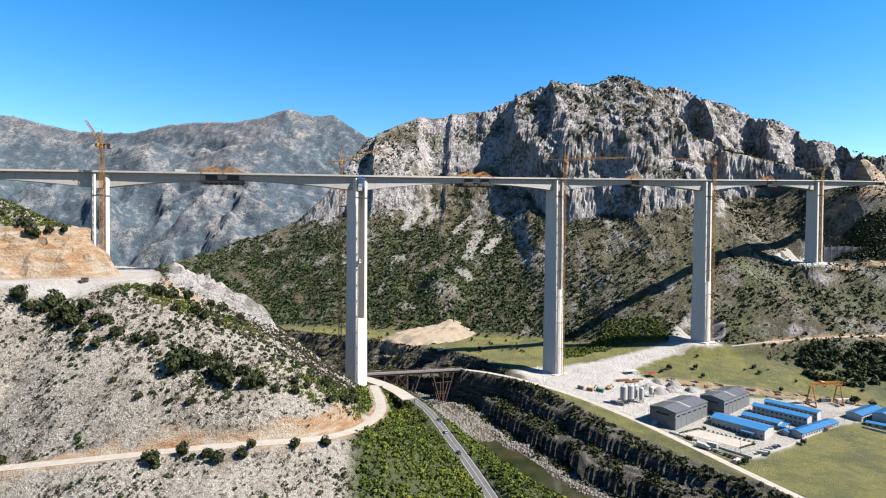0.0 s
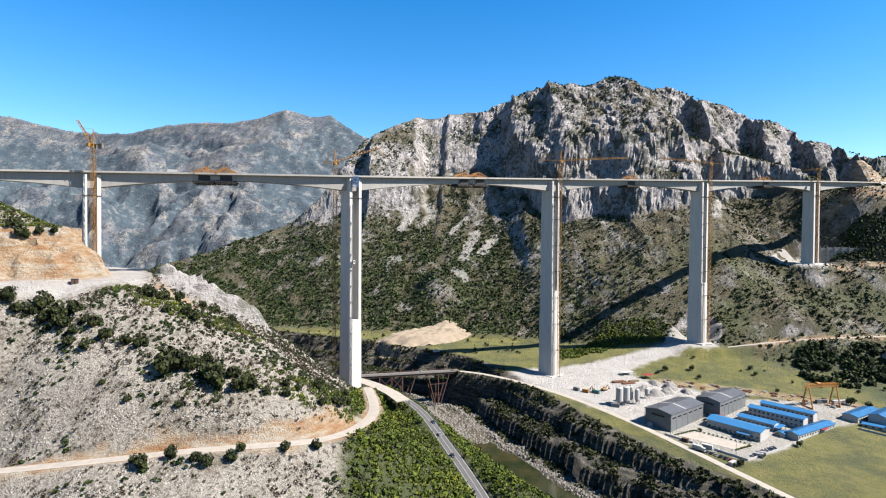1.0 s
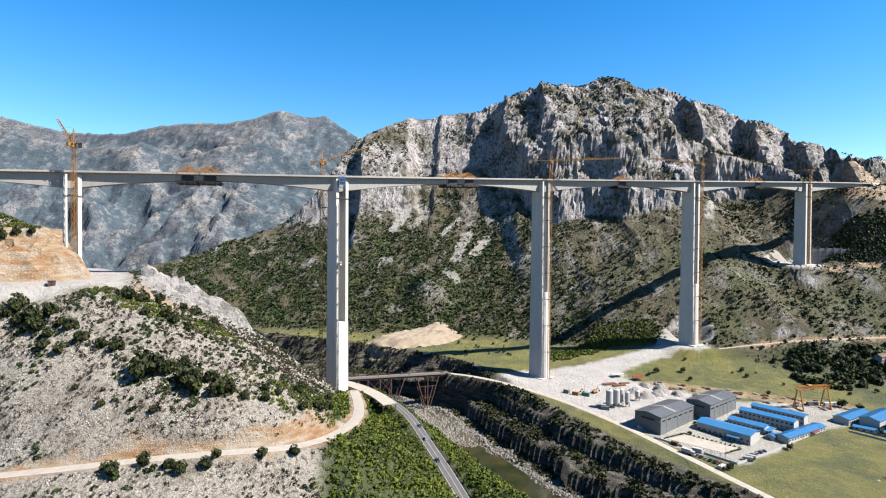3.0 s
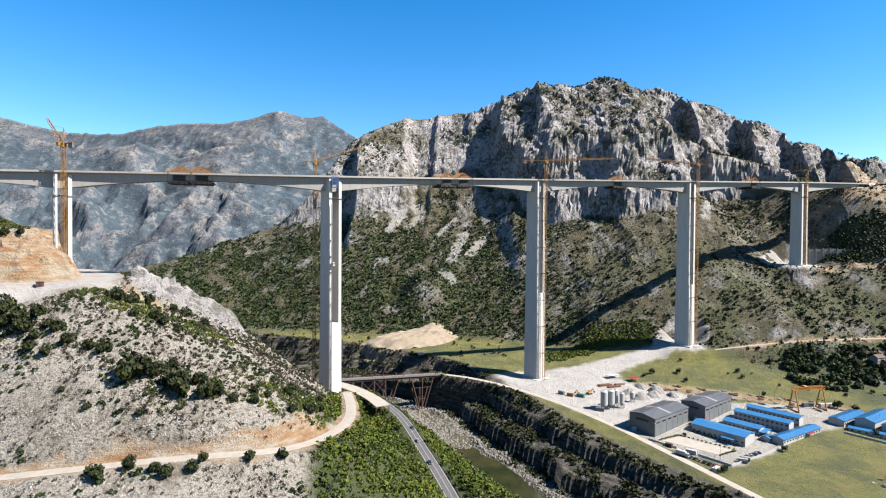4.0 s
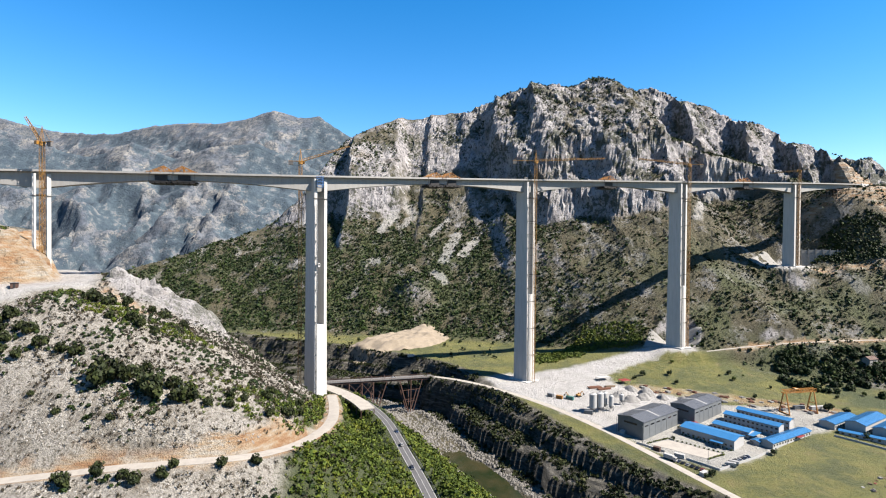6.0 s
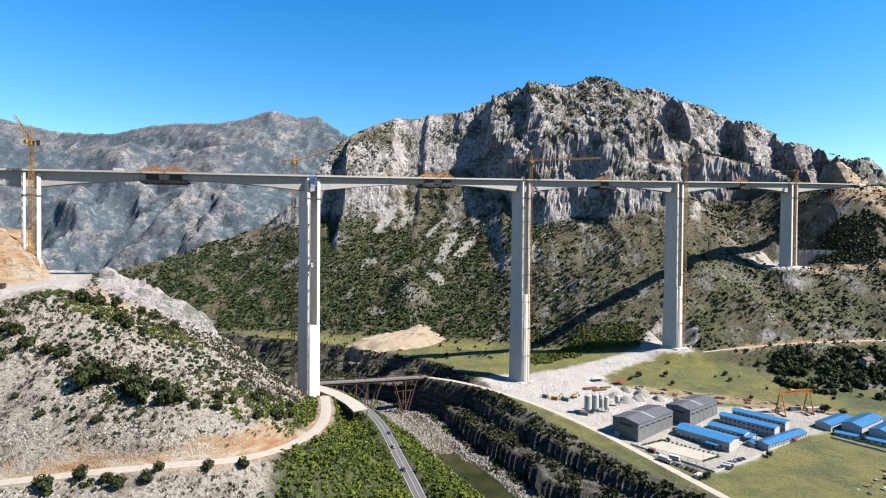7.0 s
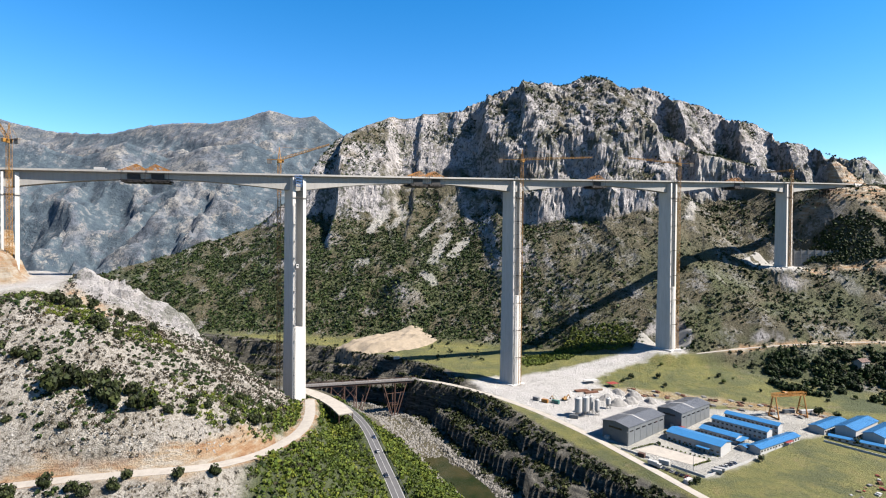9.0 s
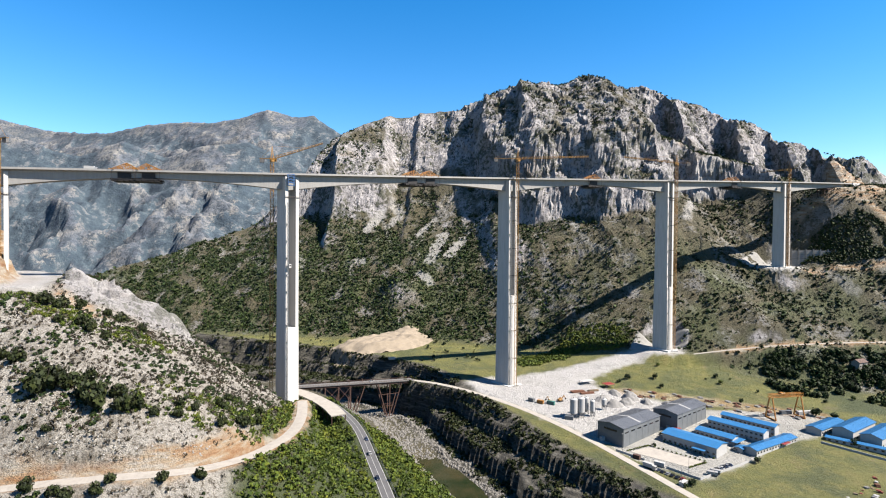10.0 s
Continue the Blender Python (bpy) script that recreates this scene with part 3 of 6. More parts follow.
# what covers the ground, by its place and steepness
steep = np.hypot(slope_x, slope_y)
river_r, river_s, _ = along(RIVER, GX, GY)
bank_side = river_r * river_s
patch, small = fbm(GX / 45, GY / 45, 4, 101), fbm(GX / 9, GY / 9, 3, 102)
on_mount = step(-5, 15, up_slope)
on_hill = (1 - step(-30, -10, bank_side)) * step(6, 14, GZ) * step(470, 430, GY)
rock = on_mount * (1 - 0.75 * step(-40, -15, GX) * step(100, 80, GX) * step(300, 265, up_slope) * step(-0.25, 0.1, small)) * step(1.0, 1.6, steep + 0.75 * patch + 0.3 * small + 0.45 * step(180, 300, GZ) - 0.45 * step(210, 150, GZ) * step(200, 320, GX))
rock = np.maximum(rock, step(0.8, 1.4, steep) * step(66, 55, np.abs(bank_side)) * step(420, 440, GY * 0 + 430 + bank_side))
rock = rock * (1 - 0.9 * earthy)
scree = on_mount * np.maximum(0.6 * step(0.36, 0.46, fbm((GX + 0.3 * GY) / 16, GY / 60, 3, 111)) * step(40, 80, GZ) * step(200, 150, GZ), scree_at(GX, GY))
meadow = (1 - on_mount) * step(58, 66, bank_side)
GRAVEL_PAD = [(60, 497), (96, 526), (126, 526), (168, 541), (214, 556), (262, 566), (284, 562), (262, 541), (222, 531), (190, 510), (188, 490), (212, 470), (240, 446), (208, 402), (152, 372), (140, 396), (112, 442)]
CAMP = [(152, 372), (208, 402), (236, 440), (330, 430), (345, 400), (262, 372), (240, 351), (195, 327), (172, 347)]
gravel = step(-3, 5, inside(GRAVEL_PAD, GX, GY) + 5 * small)
for px, py, pz, pr in PIER_PADS:
    gravel = np.maximum(gravel, step(pr + 8, pr + 2, np.hypot(GX - px, GY - py) + 6 * small))
gravel = np.maximum(gravel, 0.8 * step(-2, 3, inside(CAMP, GX, GY) + 3 * small))
gravel = np.maximum(gravel, 0.9 * step(-21, -18, bank_side + 2 * small) * step(-11, -13, bank_side) * step(352, 340, GY))
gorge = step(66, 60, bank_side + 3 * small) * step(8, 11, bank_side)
track_r, track_s, _ = along(TRACK, GX, GY)
soil = np.where(track_s > 0, step(7.2, 5.0, track_r - 6.0 * step(-84, -62, GX) * step(296, 268, GY) + 3.0 * small), step(6, 4, track_r + 2 * small))
cut_r, cut_s, _ = along(CUT, GX, GY)
cut_d = cut_r * cut_s
soil = np.maximum(soil, step(-15, -9, cut_d + 6 * small) * step(30, 23, cut_d + 3 * small) * step(80, 93, GZ))
gravel = np.maximum(gravel, step(-24, -17, cut_d + 6 * small) * step(4, -1, cut_d + 2 * small) * step(84, 92, GZ))
soil = soil * (1 - 0.85 * step(-24, -17, cut_d) * step(2, -2, cut_d) * step(84, 92, GZ))
approach_r, _, _ = along(APPROACH, GX, GY)
soil = np.maximum(soil, 0.85 * step(40, 32, approach_r + 4 * small) * step(520, 540, GX))
clutter_r, _, _ = along([(205, 478), (262, 455), (335, 424)], GX, GY)
soil = np.maximum(soil, 0.6 * step(11, 6, clutter_r + 4 * small))
hill_track_r, _, _ = along(HILL_TRACK, GX, GY)
soil = np.maximum(soil, 0.85 * step(6, 3.5, hill_track_r + 4 * small) * step(300, 340, GX))
# bare earth tipped down the slope beside the outcrop
tip_r, _, _ = along([(-168, 350), (-162, 338), (-139, 325)], GX, GY)
soil = np.maximum(soil, step(7, 4, tip_r + 3 * small))
terrace_r = np.minimum(along(TERRACE_TRACK, GX, GY)[0], along(TERRACE_EDGE, GX, GY)[0] + 0.5)
soil = np.maximum(soil, 0.8 * step(4.5, 2.5, terrace_r + 2.5 * small))
soil = np.maximum(soil, 0.75 * step(15, 8, along([(488, 654), (545, 634)], GX, GY)[0] + 9 * small))
lump_r, _, _ = along(OUTCROP, GX, GY)
outcrop = step(19, 14, lump_r + 4 * small)
on_hill = on_hill * (1 - outcrop)
rock = np.maximum(rock, outcrop)
soil = soil * (1 - outcrop)
gravel = np.maximum(gravel, outcrop * 0.3)
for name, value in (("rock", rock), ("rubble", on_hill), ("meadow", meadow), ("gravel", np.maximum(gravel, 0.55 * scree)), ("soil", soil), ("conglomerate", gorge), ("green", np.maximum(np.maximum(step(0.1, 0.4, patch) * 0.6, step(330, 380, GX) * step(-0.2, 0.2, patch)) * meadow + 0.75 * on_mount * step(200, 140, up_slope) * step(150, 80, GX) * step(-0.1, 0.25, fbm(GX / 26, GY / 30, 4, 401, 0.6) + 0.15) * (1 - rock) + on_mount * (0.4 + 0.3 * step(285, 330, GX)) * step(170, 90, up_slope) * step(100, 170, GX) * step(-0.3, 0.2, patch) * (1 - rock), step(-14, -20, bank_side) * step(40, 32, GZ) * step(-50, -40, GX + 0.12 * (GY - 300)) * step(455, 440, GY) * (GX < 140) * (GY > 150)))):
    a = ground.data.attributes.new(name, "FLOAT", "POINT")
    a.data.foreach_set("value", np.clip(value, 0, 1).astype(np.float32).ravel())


def ribbon(name, line, half, lift, material, label, category, n=3):
    """A road laid on its bench."""
    bm = bmesh.new()
    sweep(bm, [(x, y, z - 0.15 + lift) for x, y, z in line], [(-half, -0.6), (half, -0.6), (half, 0), (0, 0.06), (-half, 0)])
    return tagged(part(name, bm, material), label, category, kind="structure")


ribbon("dirt_track", TRACK, 3.2, 0.12, GRAVEL, "pale unpaved gravel track cut into the hillside", "track")
ribbon("road", HIGHWAY, 3.2, 0.15, ASPHALT, "grey asphalt two-lane road above the river", "road")
ribbon("gravel_road", RIM_ROAD, 2.6, 0.12, GRAVEL, "pale gravel road along the gorge rim", "road")
ribbon("hill_track", HILL_TRACK, 1.7, 0.12, GRAVEL, "pale dirt track along the foot of the hillside", "track")
bm = bmesh.new()
ring = [(x, y, -32.6) for x, y in RIVER]
sweep(bm, ring, [(-11.5, -1), (11.5, -1), (11.5, 0), (-11.5, 0)])
tagged(part("river", bm, WATER), "shallow green-brown river in its gorge", "river", kind="structure")


# ---- the far mountains ----
def far_mat():
    m = Mat("hazed_far_limestone", 0.95)
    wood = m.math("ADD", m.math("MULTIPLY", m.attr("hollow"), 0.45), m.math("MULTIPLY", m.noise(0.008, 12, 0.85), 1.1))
    apart = m.t.nodes.new("ShaderNodeSeparateXYZ")
    m.put(apart.inputs[0], m.co)
    low = m.ramp(m.math("DIVIDE", apart.outputs[2], 1000.0), (0.1, 0.1), (0.5, 0.0))
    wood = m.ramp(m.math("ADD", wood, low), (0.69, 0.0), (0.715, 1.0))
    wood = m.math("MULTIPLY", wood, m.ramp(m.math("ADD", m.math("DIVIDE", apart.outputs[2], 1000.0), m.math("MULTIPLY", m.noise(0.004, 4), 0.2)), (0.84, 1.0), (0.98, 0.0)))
    # the blue haze of distance is put into these rock and wood colours
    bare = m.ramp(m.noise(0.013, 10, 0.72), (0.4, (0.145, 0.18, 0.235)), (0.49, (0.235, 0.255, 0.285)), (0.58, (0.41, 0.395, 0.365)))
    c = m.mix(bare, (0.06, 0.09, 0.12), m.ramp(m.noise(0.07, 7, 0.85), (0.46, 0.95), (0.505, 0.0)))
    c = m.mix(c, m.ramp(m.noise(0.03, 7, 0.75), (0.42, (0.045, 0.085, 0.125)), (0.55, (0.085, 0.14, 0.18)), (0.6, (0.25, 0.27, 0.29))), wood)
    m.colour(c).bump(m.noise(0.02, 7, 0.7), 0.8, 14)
    return m.m


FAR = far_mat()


def far_range(name, crest, depth, rise, seed, label):
    """A range: a crest line in plan with heights, rough slopes on both sides."""
    xs = [c[0] for c in crest]
    X, Y = np.meshgrid(np.linspace(xs[0], xs[-1], 520), np.linspace(-1, 0.1, 120))
    cy, cz = np.interp(X, xs, [c[1] for c in crest]), np.interp(X, xs, [c[2] for c in crest])
    W = cy + Y * depth
    fall = np.abs(Y) ** 0.85
    spur = ridged((X + 0.5 * W) / 400 + 0.35 * fbm(X / 260, W / 260, 3, seed + 7), W / 520, 6, seed, 0.58) - 1.3
    Z = cz - rise * fall + 84 * spur * np.clip(fall * 4, 0.14, 1) + 15 * fbm(X / 70, W / 70, 4, seed + 3, 0.6) * np.clip(fall * 3, 0.3, 1)
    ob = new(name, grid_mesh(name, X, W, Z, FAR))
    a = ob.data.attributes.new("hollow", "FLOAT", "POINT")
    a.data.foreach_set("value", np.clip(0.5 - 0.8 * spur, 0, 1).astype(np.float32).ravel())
    return tagged(ob, label, "mountain range", kind="structure")


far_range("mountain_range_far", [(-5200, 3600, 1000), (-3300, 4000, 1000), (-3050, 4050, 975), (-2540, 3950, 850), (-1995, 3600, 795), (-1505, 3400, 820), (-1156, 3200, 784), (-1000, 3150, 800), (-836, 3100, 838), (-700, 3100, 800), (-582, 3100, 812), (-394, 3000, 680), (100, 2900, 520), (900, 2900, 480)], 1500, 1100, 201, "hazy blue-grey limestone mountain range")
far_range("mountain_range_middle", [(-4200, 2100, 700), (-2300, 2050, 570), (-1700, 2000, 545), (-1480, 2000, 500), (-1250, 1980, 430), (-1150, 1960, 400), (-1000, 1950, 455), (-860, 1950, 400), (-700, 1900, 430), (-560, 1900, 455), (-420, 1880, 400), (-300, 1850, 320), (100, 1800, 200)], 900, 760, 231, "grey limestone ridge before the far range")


# ---- the viaduct ----
DECK_NODES = [(-560, 262, 155), (-400, 325, 162), (-236, 386, 168.4), (-62, 425, 171.4), (110, 508, 180), (271, 553, 185), (434, 622, 193), (532, 657, 196.3), (560, 667, 197)]
DECK = smooth_line(DECK_NODES, 24)
PIERS = [(-236, 386, 168.4, 60, 35), (-62, 425, 171.4, 4, 40), (110, 508, 180, -1, 38), (271, 553, 185, 21, 33), (434, 622, 193, 99.5, 22)]


def deck_depth(x):
    """Depth of the haunched box: deepest over the piers."""
    px = [p[0] for p in PIERS]
    j = min(range(5), key=lambda i: abs(px[i] - x))
    gap = 88 if x > px[0] - 1 else 90
    t = min(1, abs(x - px[j]) / gap)
    return 4.2 + 6.8 * (1 - t) ** 1.8


def build_deck():
    line = [q for q in DECK if q[0] < 538]
    deck = thing("viaduct_deck", 110, 508, 180, label="long grey concrete box-girder deck high over the valley", category="bridge deck")

    def girder(t):
        k = round(t * (len(line) - 1))
        h = deck_depth(line[k][0])
        return [(-3.6, -h), (3.6, -h), (3.9, -0.9), (-3.9, -0.9)]
    shift = [(x - 110, y - 508, z - 180) for x, y, z in line]
    bm = bmesh.new()
    sweep(bm, shift, girder)
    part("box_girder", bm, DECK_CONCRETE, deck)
    bm = bmesh.new()
    sweep(bm, shift, [(-6.7, -0.35), (-3.9, -0.9), (3.9, -0.9), (6.7, -0.35), (6.7, 0.0), (-6.7, 0.0)])
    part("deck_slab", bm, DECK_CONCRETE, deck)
    for s in (-1, 1):
        bm = bmesh.new()
        sweep(bm, [(x, y, z) for x, y, z in shift], [(s * 6.7, 0.0), (s * 6.4, 0.0), (s * 6.45, 0.9), (s * 6.7, 0.9)])
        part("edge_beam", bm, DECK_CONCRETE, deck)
    return deck


def build_pier(x, y, top, base, turn):
    """A twin-blade pier: two thin blades above, one closed shaft below."""
    h = top - 10.2 - base
    split = 0.0 if h < 110 else h * {4: 0.37, -1: 0.46}.get(base, 0.40)
    pier = thing("bridge_pier", x, y, base, turn, label="tall pale concrete bridge pier with twin blades", category="bridge pier", group="viaduct piers")
    half, w = 5.2, 6.4
    for s in (-1, 1):
        bm = bmesh.new()
        a, b = (half - 2.3, half) if s > 0 else (-half, -half + 2.3)
        v = []
        for zz, f in ((split, 1.0 + 0.08 * (h - split) / h), (h + 8.5, 1.0)):
            v.append([bm.verts.new((q, r * f, zz)) for q, r in ((a, -w), (b, -w), (b, w), (a, w))])
        for k in range(4):
            bm.faces.new((v[0][k], v[0][(k + 1) % 4], v[1][(k + 1) % 4], v[1][k]))
        bm.faces.new(v[0][::-1])
        bm.faces.new(v[1])
        part("blade", bm, CONCRETE, pier)
    if split:
        bm = bmesh.new()
        v = [[bm.verts.new((sx * half * 1.004, sy * w * f, zz)) for sx, sy in ((-1, -1), (1, -1), (1, 1), (-1, 1))] for zz, f in ((-1, 1.2), (split, 1.085))]
        for k in range(4):
            bm.faces.new((v[0][k], v[0][(k + 1) % 4], v[1][(k + 1) % 4], v[1][k]))
        bm.faces.new(v[1])
        part("shaft", bm, CONCRETE, pier)
    part("footing", boxes((-8, 8, -11, 11, -3, 0.8), bevel=0.2), CONCRETE, pier)
    return pier


build_deck()
for p in PIERS:
    build_pier(*p)


# ---- plants ----
def leaf_mat(name, *colours):
    m = Mat(name, 0.75)
    n = len(colours)
    c = m.ramp(m.island(), *[(k / max(1, n - 1), c) for k, c in enumerate(colours)])
    wide = m.ramp(m.math("MULTIPLY", m.noise(0.05, 3), m.noise(0.33, 2)), (0.15, (0.5, 0.58, 0.5)), (0.26, (0.95, 1.0, 0.9)), (0.38, (1.35, 1.12, 0.85)))
    mul = m.t.nodes.new("ShaderNodeMix")
    mul.data_type, mul.blend_type = "RGBA", "MULTIPLY"
    mul.inputs[0].default_value = 1.0
    m.put(mul.inputs[6], c)
    m.put(mul.inputs[7], wide)
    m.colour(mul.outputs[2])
    m.b.inputs["Specular IOR Level"].default_value = 0.2
    return m.m


SCRUB_LEAF = leaf_mat("dark_scrub_leaves", (0.007, 0.02, 0.003), (0.02, 0.05, 0.006), (0.04, 0.088, 0.01), (0.08, 0.12, 0.02))
LUSH_LEAF = leaf_mat("fresh_green_leaves", (0.045, 0.08, 0.006), (0.105, 0.165, 0.011), (0.16, 0.215, 0.016), (0.21, 0.245, 0.024))
DRY_LEAF = leaf_mat("dry_brown_twigs", (0.035, 0.026, 0.018), (0.07, 0.052, 0.036), (0.11, 0.085, 0.06), (0.05, 0.055, 0.02))
TUFT_LEAF = leaf_mat("olive_tuft_leaves", (0.02, 0.028, 0.008), (0.05, 0.055, 0.018), (0.09, 0.085, 0.03), (0.14, 0.115, 0.05))
BUSH_LEAF = leaf_mat("dark_bush_leaves", (0.012, 0.02, 0.004), (0.03, 0.046, 0.008), (0.055, 0.078, 0.014), (0.09, 0.10, 0.025))
BARK = plain_mat("bark", (0.10, 0.075, 0.05), 0.95, 0.0, 0.3, 3)
RNG = np.random.default_rng(7)


def tuft(n, rng, flat=0.75, size=0.34):
    """n leaf sprays in a lumpy crown of radius 1 that stands on the ground: arrays of quads (n, 4, 3)."""
    lobes = rng.normal(0, 1, (4, 3))
    lobes /= np.linalg.norm(lobes, axis=1)[:, None]
    d = rng.normal(0, 1, (n, 3))
    d /= np.linalg.norm(d, axis=1)[:, None]
    reach = 0.5 + 0.55 * np.max(np.clip(d @ lobes.T, 0, 1), axis=1) ** 2
    c = d * (reach * rng.uniform(0.55, 1.0, n) ** 0.5)[:, None]
    c[:, 2] = (c[:, 2] * flat + flat * 0.8)
    nrm = d + rng.normal(0, 0.55, (n, 3))
    nrm /= np.linalg.norm(nrm, axis=1)[:, None]
    a = np.cross(nrm, rng.normal(0, 1, (n, 3)))
    a /= np.linalg.norm(a, axis=1)[:, None]
    b = np.cross(nrm, a)
    s = size * rng.uniform(0.6, 1.35, n)[:, None]
    k = rng.uniform(0.5, 1.0, n)[:, None]
    return np.stack([c - a * s - b * s * k * 0.6, c + a * s * 0.7 - b * s * k, c + a * s + b * s * k * 0.7, c - a * s * 0.6 + b * s * k], 1)


def quads_mesh(name, q, material):
    """Loose quads (n, 4, 3) as one mesh."""
    n = len(q)
    me = bpy.data.meshes.new(name)
    me.vertices.add(n * 4)
    me.vertices.foreach_set("co", q.reshape(-1).astype(np.float32))
    me.loops.add(n * 4)
    me.loops.foreach_set("vertex_index", np.arange(n * 4, dtype=np.int32))
    me.polygons.add(n)
    me.polygons.foreach_set("loop_start", np.arange(0, n * 4, 4, dtype=np.int32))
    me.materials.append(material)
    me.update(calc_edges=True)
    return me


def scatter(name, x, y, size, leaves, material, label, category, tall=1.0, sprays=0.34, kinds=8, sink=0.12):
    """Shrubs at the places x, y with radius size, all in one mesh."""
    rng = np.random.default_rng(len(x) + leaves)
    forms = np.stack([tuft(leaves, rng, size=sprays) for _ in range(kinds)])
    z = land(x, y)
    pick = rng.integers(0, kinds, len(x))
    turn = rng.uniform(0, 6.283, len(x))
    q = forms[pick]
    c, s = np.cos(turn)[:, None, None], np.sin(turn)[:, None, None]
    qx = (q[..., 0] * c - q[..., 1] * s) * size[:, None, None] + x[:, None, None]
    qy = (q[..., 0] * s + q[..., 1] * c) * size[:, None, None] + y[:, None, None]
    qz = (q[..., 2] - sink) * size[:, None, None] * tall + z[:, None, None]
    q = np.stack([qx, qy, qz], -1).reshape(-1, 4, 3)
    return tagged(new(name, quads_mesh(name, q, material)), label, category, kind="stuff")


def places(n, x0, x1, y0, y1, density):
    x, y = RNG.uniform(x0, x1, n), RNG.uniform(y0, y1, n)
    keep = RNG.uniform(0, 1, n) < density(x, y)
    return x[keep], y[keep]


def clear(x, y, margin=1.0):
    """Away from roads, pads, the camp and the water."""
    ok = np.ones(len(x), bool)
    for line, half in ((TRACK, 4.2), (HIGHWAY, 5.0), (RIM_ROAD, 4.0), (HILL_TRACK, 3.5), (RIVER, 14.0)):
        ok &= along(line, x, y)[0] > half * margin
    ok &= inside(GRAVEL_PAD, x, y) < -2
    ok &= inside(CAMP, x, y) < -2
    for px, py, pz, pr in PIER_PADS:
        ok &= np.hypot(x - px, y - py) > pr + 2
    return ok


def slope_at(x, y):
    return np.hypot(land(x + 1.5, y) - land(x - 1.5, y), land(x, y + 1.5) - land(x, y - 1.5)) / 3.0


def up(x, y):
    r, s, _ = along(FOOT, x, y)
    return r * s


def beside(x, y):
    r, s, _ = along(RIVER, x, y)
    return r * s


def mount_density(x, y):
    d = up(x, y)
    lush = step(260, 120, x) * step(-420, -330, x)
    thick = 0.10 + 0.9 * step(-0.2, 0.3, fbm(x / 26, y / 30, 4, 401, 0.6) + 0.46 * step(215, 150, d) * lush * (0.45 + 0.55 * step(-240, -150, x)) - 0.03 * (1 - lush) + 0.22 * step(370, 400, x) * step(130, 90, d))
    return step(2, 20, d) * thick * step(330, 170, d) * (0.5 + 0.5 * lush) * clear(x, y) * (1 - 0.9 * scree_at(x, y))


sx, sy = places(150000, -480, 660, 455, 990, mount_density)
keep = slope_at(sx, sy) < 1.75
sx, sy = sx[keep], sy[keep]
scatter("hillside_scrub", sx, sy, RNG.uniform(0.9, 1.0, len(sx)) * RNG.choice([0.9, 1.4, 2.0, 2.8], len(sx), p=[0.35, 0.35, 0.2, 0.1]), 7, SCRUB_LEAF, "dark green oak scrub over the stony mountainside", "scrub", sprays=0.5)

sx, sy = places(110000, -200, 680, 600, 1000, lambda x, y: step(170, 260, up(x, y)) * step(-0.15, 0.25, fbm(x / 30, y / 30, 3, 405) + 0.16 * step(80, 150, x)) * 0.8)
keep = slope_at(sx, sy) < 2.3
sx, sy = sx[keep], sy[keep]
scatter("cliff_scrub", sx, sy, RNG.choice([0.7, 1.0, 1.5, 2.1], len(sx), p=[0.35, 0.35, 0.22, 0.08]), 5, SCRUB_LEAF, "sparse dark shrubs on limestone ledges", "scrub", sprays=0.56, sink=-0.25)


# low tufts that roughen the dry hillside
sx, sy = places(70000, -420, 660, 455, 860, lambda x, y: step(4, 20, up(x, y)) * step(300, 200, up(x, y)) * clear(x, y) * 0.5 * (0.35 + 0.65 * step(-0.2, 0.2, fbm(x / 35, y / 35, 3, 407))))
keep = slope_at(sx, sy) < 1.7
sx, sy = sx[keep], sy[keep]
scatter("hillside_tufts", sx, sy, RNG.uniform(0.45, 1.15, len(sx)), 5, TUFT_LEAF, "low dry tufts and shrubs over the hillside", "scrub", sprays=0.62)


def lush_density(x, y):
    out = -beside(x, y)
    t = along(TRACK, x, y)
    low = step(40, 30, land(x, y)) * step(-48, -38, x + 0.12 * (y - 300))
    return step(12, 18, out) * low * clear(x, y) * step(455, 430, y) * (0.65 + 0.35 * step(-0.5, -0.1, fbm(x / 13, y / 13, 3, 411))) * (t[0] > 6)


sx, sy = places(16500, -60, 130, 190, 470, lush_density)
scatter("riverside_thicket", sx, sy, RNG.choice([0.9, 1.3, 1.8, 2.6], len(sx), p=[0.3, 0.35, 0.25, 0.1]) * RNG.uniform(0.85, 1.15, len(sx)), 24, LUSH_LEAF, "fresh green thicket on the river slope", "thicket", sprays=0.25)


def gorge_density(x, y):
    b = beside(x, y)
    return step(14, 20, b) * step(64, 56, b) * clear(x, y) * step(-0.4, 0.1, fbm(x / 18, y / 18, 3, 421)) * 0.95 * step(250, 262, y + x * 0.3)


sx, sy = places(120000, -420, 220, 180, 700, gorge_density)
scatter("gorge_scrub", sx, sy, RNG.uniform(0.6, 1.8, len(sx)), 10, BUSH_LEAF, "dark scrub on the gorge benches", "scrub", sprays=0.48)


def hill_mask(x, y):
    r, s, _ = along(CUT, x, y)
    bare = (r * s > -24) & (r * s < 27) & (land(x, y) > 90)
    bare |= along(OUTCROP, x, y)[0] < 13
    return (beside(x, y) < -40) * step(14, 22, land(x, y)) * step(420, 400, y) * clear(x, y) * ~bare * (along(TRACK, x, y)[0] > 7.5)


